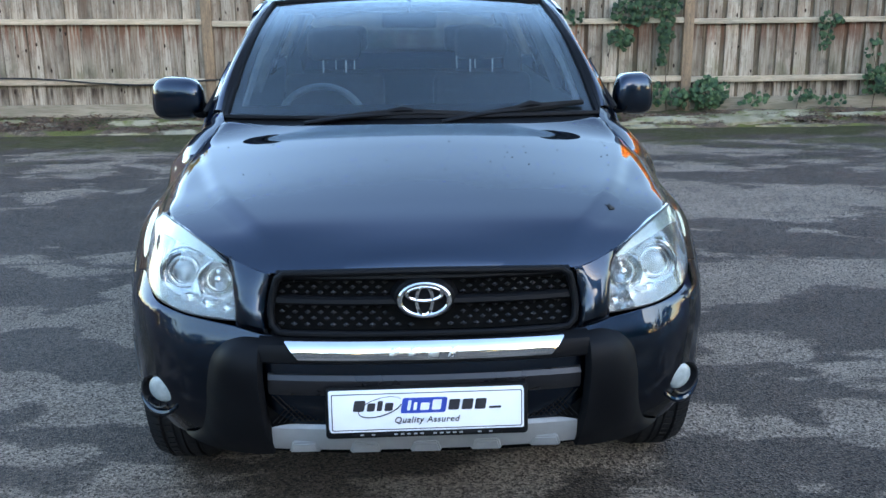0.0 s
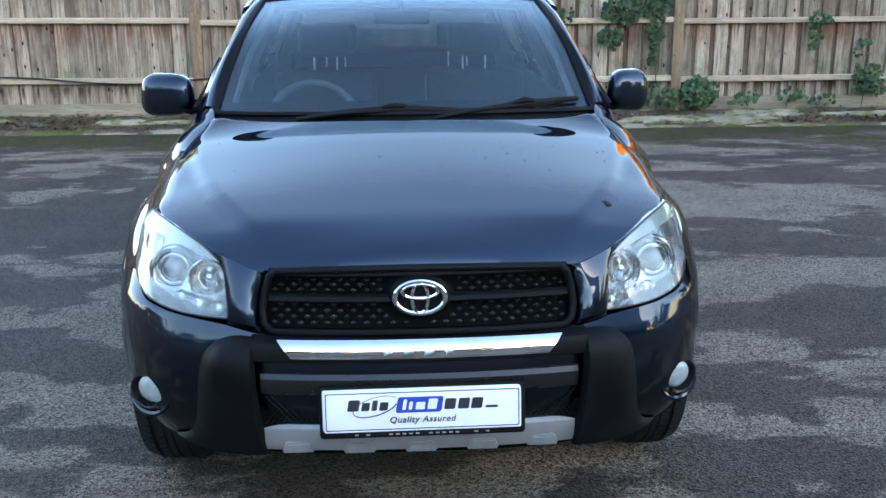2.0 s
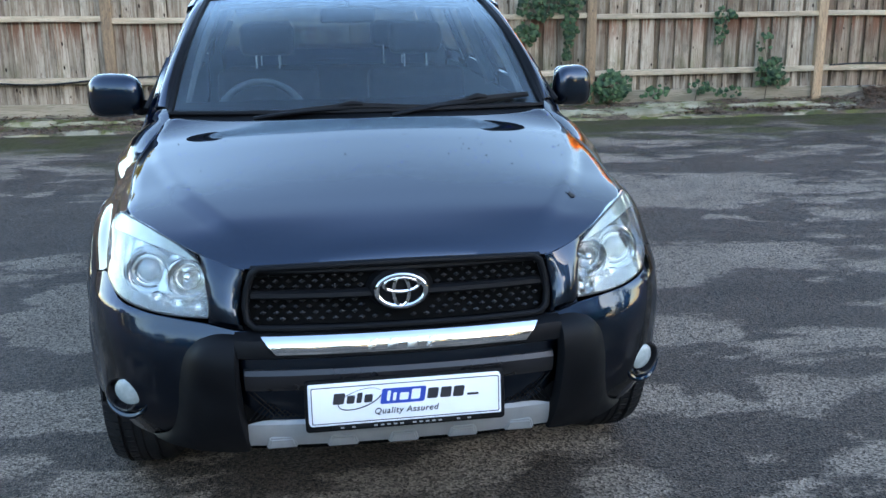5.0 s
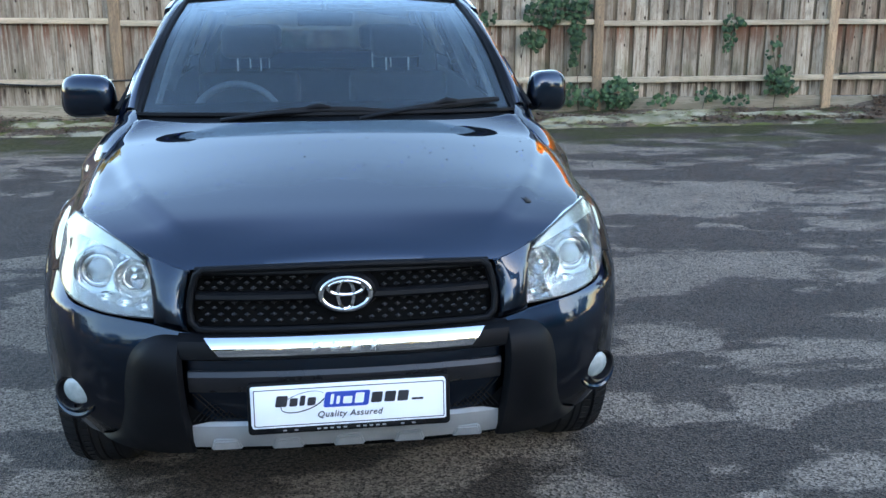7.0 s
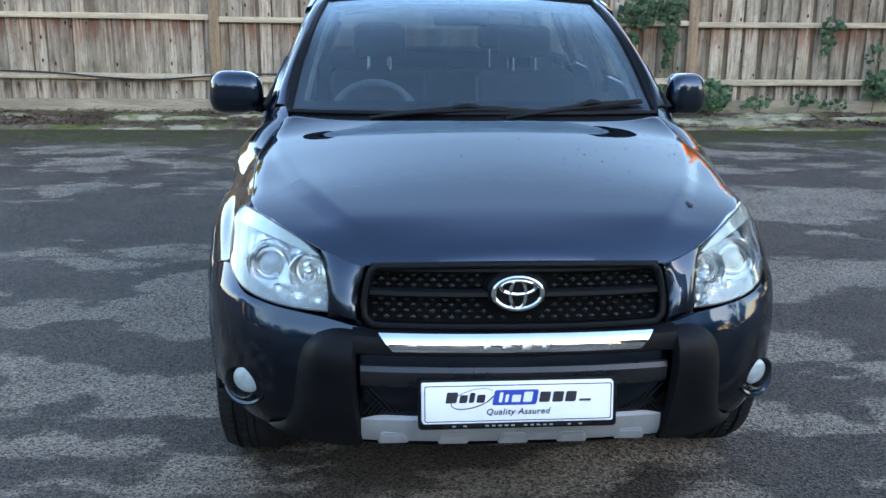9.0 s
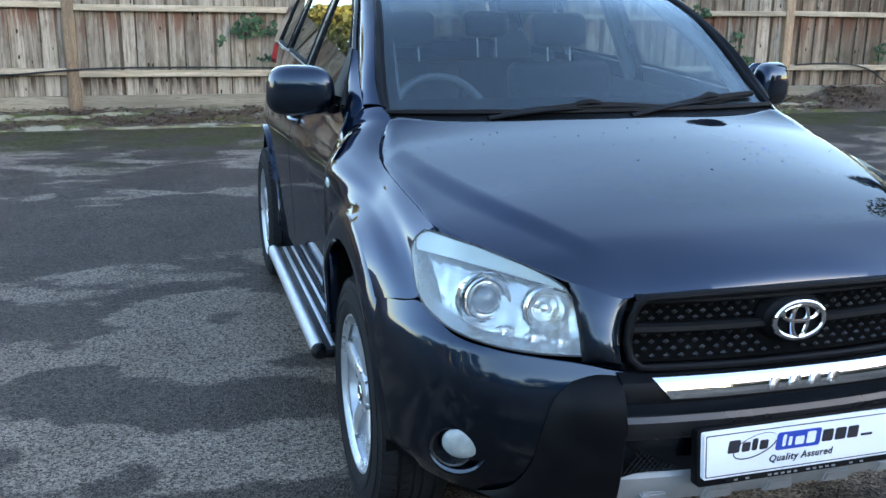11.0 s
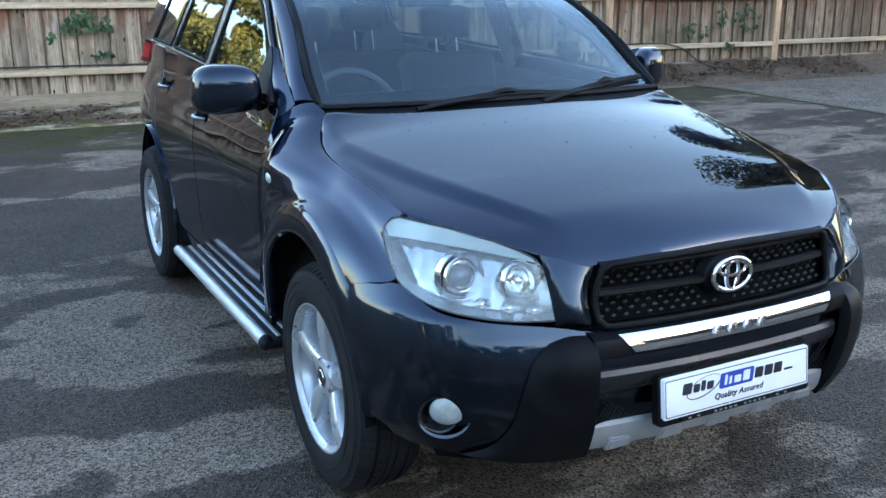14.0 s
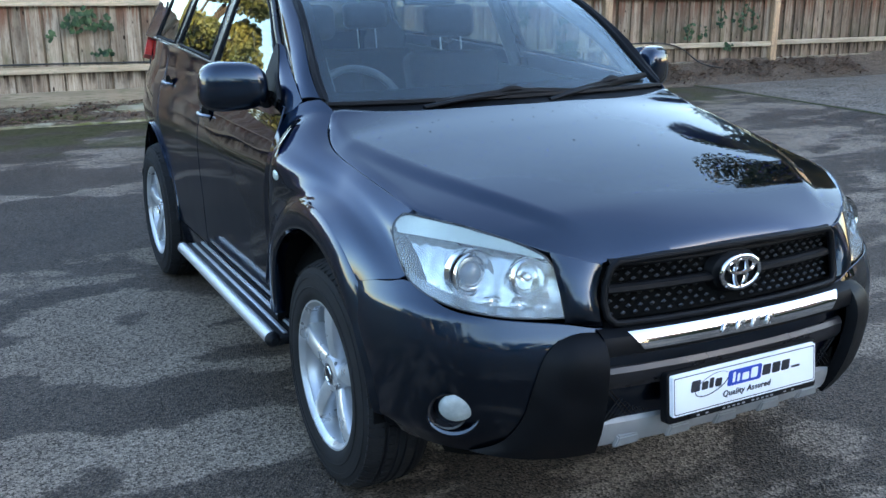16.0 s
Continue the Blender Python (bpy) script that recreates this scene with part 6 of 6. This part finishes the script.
def soil_mat():
    """Dark leaf mould with moss and old pale concrete showing through."""
    m = mat("soil", (0.050, 0.034, 0.024), (0.115, 0.080, 0.055), 14, 0.95, None, 0, 1.0, 40, fine=(0.20, 0.15, 0.10), fscale=55, dist=0.03)
    nt = m.node_tree
    N, L = nt.nodes.new, nt.links.new
    b = nt.nodes["Principled BSDF"]
    col = b.inputs["Base Color"].links[0].from_socket
    tc, mp = N("ShaderNodeTexCoord"), N("ShaderNodeMapping")
    mp.inputs["Scale"].default_value = (1.0, 2.6, 1.0)
    # the concrete and moss stop where the gravel begins
    sx, west = N("ShaderNodeSeparateXYZ"), N("ShaderNodeMapRange")
    L(tc.outputs["Object"], sx.inputs[0])
    L(sx.outputs["X"], west.inputs["Value"])
    west.inputs["From Min"].default_value, west.inputs["From Max"].default_value = 7.6, 6.9
    L(tc.outputs["Object"], mp.inputs["Vector"])
    for scale, a, c, rgb, k in ((1.5, 0.53, 0.58, (0.29, 0.26, 0.185), 0.0), (2.2, 0.50, 0.58, (0.095, 0.100, 0.022), 7.3), (1.1, 0.56, 0.62, (0.055, 0.060, 0.018), 3.1)):
        n, r, x, sh = N("ShaderNodeTexNoise"), N("ShaderNodeMapRange"), N("ShaderNodeMix"), N("ShaderNodeVectorMath")
        sh.inputs[1].default_value = (k, k, k)
        L(mp.outputs["Vector"], sh.inputs[0])
        n.inputs["Scale"].default_value, n.inputs["Detail"].default_value, n.inputs["Roughness"].default_value = scale, 7, 0.58
        L(sh.outputs[0], n.inputs["Vector"])
        r.inputs["From Min"].default_value, r.inputs["From Max"].default_value = a, c
        L(n.outputs["Fac"], r.inputs["Value"])
        x.data_type = "RGBA"
        g2 = N("ShaderNodeMath")
        g2.operation = "MULTIPLY"
        L(r.outputs["Result"], g2.inputs[0])
        L(west.outputs["Result"], g2.inputs[1])
        L(g2.outputs[0], x.inputs["Factor"])
        L(col, x.inputs["A"])
        x.inputs["B"].default_value = (*rgb, 1)
        col = x.outputs["Result"]
    L(col, b.inputs["Base Color"])
    return m


SOIL = soil_mat()
build_bed()
rng = random.Random(11)


def slab(cx, cy, w, d, h, yaw=0.0, tilt=0.0):
    """A broken, lumpy piece of old concrete with a ragged outline."""
    n, rings = 34, (1.0, 0.93, 0.7, 0.4)
    k0 = rng.uniform(0, 90)
    bm = bmesh.new()
    rows = []
    for j, q in enumerate((1.0,) + rings):
        row = []
        for i in range(n):
            a = 2 * math.pi * i / n
            r = 1 / max(abs(math.cos(a)), abs(math.sin(a))) ** 0.8
            r *= 0.86 + 0.55 * noise.fractal(Vector((2.2 * math.cos(a) + k0, 2.2 * math.sin(a), w * 3)), 1.0, 2.0, 4)
            x, y = w / 2 * r * q * math.cos(a), d / 2 * r * q * math.sin(a)
            z = -0.06 if j == 0 else h * (0.5 + 0.5 * (1 - q ** 3)) + 0.018 * noise.fractal(Vector((x * 7 + k0, y * 9, 0)), 1.0, 2.0, 4)
            row.append(bm.verts.new((x, y, z)))
        rows.append(row)
    for A, B in zip(rows, rows[1:]):
        for i in range(n):
            bm.faces.new((A[i], A[(i + 1) % n], B[(i + 1) % n], B[i]))
    bm.faces.new(rows[-1])
    bmesh.ops.transform(bm, matrix=pose(cx, cy, 0.11 + 0.15 * max(0, cy - 11.0), tilt, 0, yaw), verts=bm.verts)
    return bm


x = -9.0
while x < 7.2:
    w = rng.uniform(0.5, 1.3)
    if rng.random() < 0.5:
        solo("kerb_stone", slab(x + w / 2, 11.0 + rng.uniform(-0.03, 0.03), w, rng.uniform(0.03, 0.06), rng.uniform(0.006, 0.022), rng.uniform(-3, 3)), CONCRETE, "old cracked pale concrete edging with moss", "kerb", "kerb stones")
    x += w + rng.uniform(0.02, 0.15)
for cx, cy, w, d in ((-4.75, 11.44, 0.35, 0.10), (-3.25, 11.36, 0.55, 0.13), (-2.55, 11.30, 0.7, 0.10), (-1.9, 11.40, 0.6, 0.12), (0.25, 11.40, 1.0, 0.24), (3.3, 11.22, 1.0, 0.34), (4.2, 11.24, 1.1, 0.40), (4.75, 11.42, 1.1, 0.30), (5.9, 11.34, 1.3, 0.18), (6.45, 11.36, 0.7, 0.13), (-6.0, 11.3, 0.8, 0.2)):
    solo("concrete_slab", slab(cx, cy, w * 1.15, d * 1.2, 0.07, rng.uniform(-6, 6), rng.uniform(2, 7)), CONCRETE, "broken pale concrete slab, mossy, lying in the bank", "slab", "broken slabs")


def build_litter():
    v, f = [], []
    for k in range(24000):
        x = rng.uniform(-9, 12)
        y = min(11.64, 11.05 + abs(rng.gauss(0.25, 0.2)))
        if x > 7.5:
            y = min(11.64, 11.66 - abs(rng.gauss(0, 0.27)))
        if noise.fractal(Vector((x * 1.1, y * 2.0, 5.0)), 1.0, 2.0, 3) < rng.uniform(-0.6, 0.25) + (0.25 if 3 < x < 5.2 else 0.0):
            continue
        z = 0.130 + 0.13 * ((y - 11.0) / 0.7) + rng.uniform(0.004, 0.030)
        if x > 7.5:
            v1 = min(1.0, max(0.0, (y - 10.98) / 0.72))
            z = 0.098 + (0.025 + 0.125 * v1 ** 0.8) * (0.25 + 0.75 * v1) + 0.16 * v1 ** 2.2 + rng.uniform(0.006, 0.040)
        s, a, t = rng.uniform(0.012, 0.036), rng.uniform(0, 6.28), rng.uniform(-0.7, 0.7)
        c, d = math.cos(a), math.sin(a)
        b = len(v)
        for px, py, pz in ((-1, 0, 0), (0, -0.5, 0.25 * t), (1, 0, 0.2), (0, 0.5, -0.25 * t)):
            v.append((x + s * (px * c - py * d), y + s * (px * d + py * c), z + s * (pz + 0.6 * t * px)))
        f.append((b, b + 1, b + 2, b + 3))
    me = bpy.data.meshes.new("leaf_litter")
    me.from_pydata(v, [], f)
    me.materials.append(LITTER)
    tagged(new("leaf_litter", me), "brown fallen leaves along the foot of the fence", "leaves", kind="stuff")


build_litter()

# mossy joint where the tarmac meets the gravel
mj = [(8.03 + 0.05 * t + 0.02 * noise.noise(Vector((t * 3, 0, 0))), 11.3 - 4.9 * t, float(ground_z(0, 11.3 - 4.9 * t)) + 0.004) for t in np.linspace(0, 1, 60)]
MOSS = mat("moss", (0.045, 0.052, 0.016), (0.085, 0.080, 0.034), 20, 0.95, None, 0, 0.8, 120, dist=0.01)
solo("moss_joint", tube(mj, 0.025, 8, squash=0.45), MOSS, "line of green moss in the joint of the paving", "moss", kind="structure")


# ---------------------------------------------------------------- ivy
def leaf_at(v, f, p, size, yaw, pitch, roll):
    m = pose(*p, pitch, roll, yaw)
    b = len(v)
    for x, z, y in ((0, -0.55, 0), (0.42, -0.25, 0.05), (0.52, 0.15, 0.08), (0.26, 0.42, 0.04), (0, 0.30, 0), (-0.26, 0.42, 0.04), (-0.52, 0.15, 0.08), (-0.42, -0.25, 0.05)):
        v.append(tuple(m @ Vector((x * size, y * size, z * size))))
    f += [(b, b + 1, b + 2, b + 3, b + 4), (b, b + 4, b + 5, b + 6, b + 7)]


def build_ivy(blobs, stems, label, name="ivy"):
    """blobs: centre x, z, half width, half height, stand-off, leaves."""
    base = thing(name, (blobs[0][0], FENCE_Y - 0.08, 0.2), label, "ivy", "ivy on the fence")
    v, f = [], []
    for cx, cz, rx, rz, dy, n in blobs:
        for k in range(n):
            a, r = rng.uniform(0, 6.28), math.sqrt(rng.random())
            x, z = cx + rx * r * math.cos(a) + rng.gauss(0, 0.02), cz + rz * r * math.sin(a) + rng.gauss(0, 0.02)
            y = FENCE_Y - 0.075 - rng.random() * dy * (1 - 0.6 * r * r)
            leaf_at(v, f, (x, y, max(z, 0.2)), rng.uniform(0.036, 0.080), rng.uniform(-40, 40), rng.uniform(-45, 15), rng.uniform(-50, 50))
    me = bpy.data.meshes.new("leaves")
    me.from_pydata(v, [], f)
    me.materials.append(LEAF)
    ob = new("leaves", me)
    ob.parent, ob.matrix_parent_inverse = base, world_of(base).inverted()
    tagged(ob, kind="stuff")
    for s in stems:
        pts = spline([(x, FENCE_Y - 0.07 - 0.01 * (i % 2), z) for i, (x, z) in enumerate(s)], 20)
        part("stem", tube(pts, np.linspace(0.007, 0.003, 20), 5), BARK, base)


build_ivy([(2.95, 1.50, 0.32, 0.16, 0.12, 150), (3.36, 1.56, 0.16, 0.2, 0.10, 80), (3.34, 1.20, 0.07, 0.22, 0.06, 60), (3.30, 0.92, 0.06, 0.12, 0.05, 26), (2.78, 1.16, 0.17, 0.13, 0.08, 65), (2.2, 1.42, 0.12, 0.08, 0.06, 18)], [[(3.4, 0.25), (3.36, 0.8), (3.32, 1.2), (3.38, 1.6)], [(3.38, 1.4), (3.0, 1.5), (2.7, 1.2), (2.62, 0.8)]], "trailing green ivy hanging over the fence boards")
build_ivy([(3.92, 0.47, 0.22, 0.19, 0.26, 220), (3.55, 0.42, 0.16, 0.12, 0.18, 45), (3.25, 0.45, 0.2, 0.13, 0.15, 60)], [[(3.85, 0.25), (3.9, 0.5)]], "bushy green ivy at the foot of a fence post")
build_ivy([(5.45, 1.36, 0.15, 0.08, 0.07, 30), (5.40, 1.16, 0.07, 0.18, 0.05, 26)], [[(5.5, 1.4), (5.42, 1.15), (5.38, 0.95)]], "small sprig of ivy hanging from the top rail")
build_ivy([(6.12, 0.63, 0.19, 0.18, 0.16, 90), (6.05, 0.95, 0.12, 0.2, 0.05, 18), (6.3, 0.5, 0.12, 0.1, 0.1, 20)], [[(6.1, 0.25), (6.1, 0.7), (6.0, 1.1)]], "clump of ivy growing over the lower rail")
build_ivy([(5.15, 0.44, 0.16, 0.08, 0.1, 28), (4.55, 0.37, 0.2, 0.06, 0.1, 30), (5.6, 0.38, 0.2, 0.06, 0.08, 20)], [[(5.1, 0.25), (5.15, 0.5)]], "low ivy seedlings along the foot of the fence")
build_ivy([(-0.38, 1.17, 0.22, 0.12, 0.08, 60), (-0.12, 1.12, 0.07, 0.08, 0.06, 10), (-0.2, 0.83, 0.12, 0.05, 0.05, 14), (-0.72, 1.02, 0.05, 0.05, 0.04, 5)], [[(-0.15, 0.8), (-0.1, 1.05), (-0.35, 1.2)]], "small patch of ivy growing through the boards")
build_ivy([(9.0, 1.15, 0.10, 0.25, 0.03, 26), (9.55, 1.05, 0.3, 0.22, 0.03, 40), (8.5, 0.85, 0.25, 0.12, 0.03, 26), (9.2, 0.62, 0.12, 0.06, 0.04, 12)], [[(9.0, 1.4), (9.05, 1.0), (8.6, 0.85)], [(9.6, 1.3), (9.5, 0.9)]], "thin dark ivy strands on the fence boards")

# hose along the lower rail
cable = thing("cable", (-4.0, FENCE_Y - 0.08, 0.65), "thin black hose draped along the lower fence rail", "cable")
part("hose", tube(spline([(-9, FENCE_Y - 0.078, 0.73), (-6.4, FENCE_Y - 0.078, 0.73), (-4.7, FENCE_Y - 0.078, 0.735), (-4.2, FENCE_Y - 0.085, 0.71), (-3.7, FENCE_Y - 0.085, 0.665), (-3.1, FENCE_Y - 0.085, 0.64), (-2.55, FENCE_Y - 0.095, 0.68), (-1.9, FENCE_Y - 0.085, 0.71), (0.6, FENCE_Y - 0.085, 0.69)], 60), 0.011, 6), CABLE, cable)
part("hose", tube(spline([(7.0, FENCE_Y - 0.085, 0.69), (7.9, FENCE_Y - 0.085, 0.69), (8.25, FENCE_Y - 0.1, 0.60), (8.6, FENCE_Y - 0.15, 0.38), (9.2, FENCE_Y - 0.2, 0.27), (9.7, FENCE_Y - 0.2, 0.25)], 40), 0.011, 6), CABLE, cable)


# ---------------------------------------------------------------- unseen brick block, added behind the yard to keep the low sun off it
def build_block():
    turn = Matrix.Translation((math.sin(sa) * 40, math.cos(sa) * 40, 0)) @ Matrix.Rotation(-sa, 4, "Z")
    block = thing("sun_block", turn.translation, "unseen tall brick block, added to keep the sun off the yard", "building")

    def put(name, bm, m, parent):
        bmesh.ops.transform(bm, matrix=turn, verts=bm.verts)
        return part(name, bm, m, parent)

    put("wall", box(-18.6, 10.0, 0, 9, 0, 15.8), BRICKWALL, block)
    put("roof", box(-18.7, 10.3, -0.3, 9.3, 15.8, 16.2, 0.05), ROOFING, block)
    for i in range(6):
        for j in range(5):
            x, z = -16.2 + 4.6 * i, 1.6 + 3.1 * j
            w = put("window", box(x - 0.7, x + 0.7, -0.06, 0.02, z, z + 1.5, 0.02, 1), WHITE, block)
            put("pane", box(x - 0.6, x + 0.6, -0.075, -0.058, z + 0.1, z + 1.4), PANE, w)


BRICKWALL = mat("dark_brick", (0.16, 0.085, 0.06), (0.11, 0.06, 0.045), 2, 0.9, None, 0, 0.5, 12, fine=(0.22, 0.14, 0.10), fscale=9, dist=0.01)
ROOFING = mat("grey_roofing", (0.09, 0.09, 0.095), (0.06, 0.06, 0.065), 3, 0.85)
PANE = mat("dark_pane", (0.02, 0.022, 0.025), None, 3, 0.05)
build_block()


# ---------------------------------------------------------------- trees beyond the fence and behind the yard
def build_tree(x, y, h, r, mat_leaf, label, n=14000, low=0.25, seed=1, leaf=0.11):
    rg = random.Random(seed)
    t = thing("tree", (x, y, 0), label, "tree", "trees round the yard")
    trunk = spline([(x, y, 0), (x + rg.uniform(-0.2, 0.2), y, h * 0.35), (x + rg.uniform(-0.3, 0.3), y, h * 0.85)], 14)
    part("trunk", tube(trunk, np.linspace(0.035 * h, 0.006 * h, 14), 9), BARK, t)
    clumps = []
    for k in range(26):
        a, q = rg.uniform(0, 6.28), rg.random()
        z = h * (low + (1 - low) * q)
        rad = r * math.sqrt(max(0.05, 1 - ((q - 0.35) / 0.68) ** 2)) * rg.uniform(0.35, 0.95)
        clumps.append((x + rad * math.cos(a), y + rad * math.sin(a), z, rg.uniform(0.28, 0.5) * r))
        if k < 9:
            p = trunk[4 + k]
            part("limb", tube(spline([p, ((p[0] + clumps[-1][0]) / 2, (p[1] + clumps[-1][1]) / 2, (p[2] + z) / 2 + 0.2), clumps[-1][:3]], 8), np.linspace(0.012 * h, 0.004 * h, 8), 6), BARK, t)
    v, f = [], []
    for k in range(n):
        cx, cy, cz, cr = clumps[rg.randrange(len(clumps))]
        d = Vector((rg.gauss(0, 1), rg.gauss(0, 1), rg.gauss(0, 0.8)))
        d = d.normalized() * cr * rg.random() ** 0.4
        leaf_at(v, f, (cx + d.x, cy + d.y, cz + d.z), leaf * rg.uniform(0.65, 1.35), rg.uniform(0, 360), rg.uniform(-70, 70), rg.uniform(-60, 60))
    me = bpy.data.meshes.new("crown")
    me.from_pydata(v, [], f)
    me.materials.append(mat_leaf)
    ob = new("crown", me)
    ob.parent, ob.matrix_parent_inverse = t, world_of(t).inverted()
    tagged(ob, kind="stuff")


build_tree(-5.8, 16.0, 5.7, 1.4, TREELEAF, "tall yellow-green autumn tree behind the fence", n=26000, seed=2, leaf=0.07)
build_tree(-3.2, 17.2, 4.5, 1.0, TREELEAF, "tall yellow-green autumn tree behind the fence", n=22000, seed=3, leaf=0.07)
build_tree(17.1, 13.6, 12.2, 3.5, DARKLEAF, "dark leafy tree behind the fence", n=60000, seed=4)
build_tree(7.4, 17.0, 4.9, 2.4, GOLDLEAF, "bright orange autumn tree behind the fence", n=30000, seed=6)
build_tree(20.5, 9.5, 6.5, 2.6, TREELEAF, "tall yellow-green autumn tree behind the fence", seed=5)
for k in range(21):
    az = radians(96 + 9.2 * k)          # unseen tree ring round sides and back, heightened to darken reflections of the horizon
    rr = 36 + 4 * math.sin(k * 2.1)
    build_tree(rr * math.sin(az), rr * math.cos(az), 6.4 + 1.4 * math.sin(k * 1.7), 4.6, DARKLEAF, "dark leafy tree out of view, added for a dark skyline in reflections", n=3200, low=0.03, seed=20 + k, leaf=0.34)
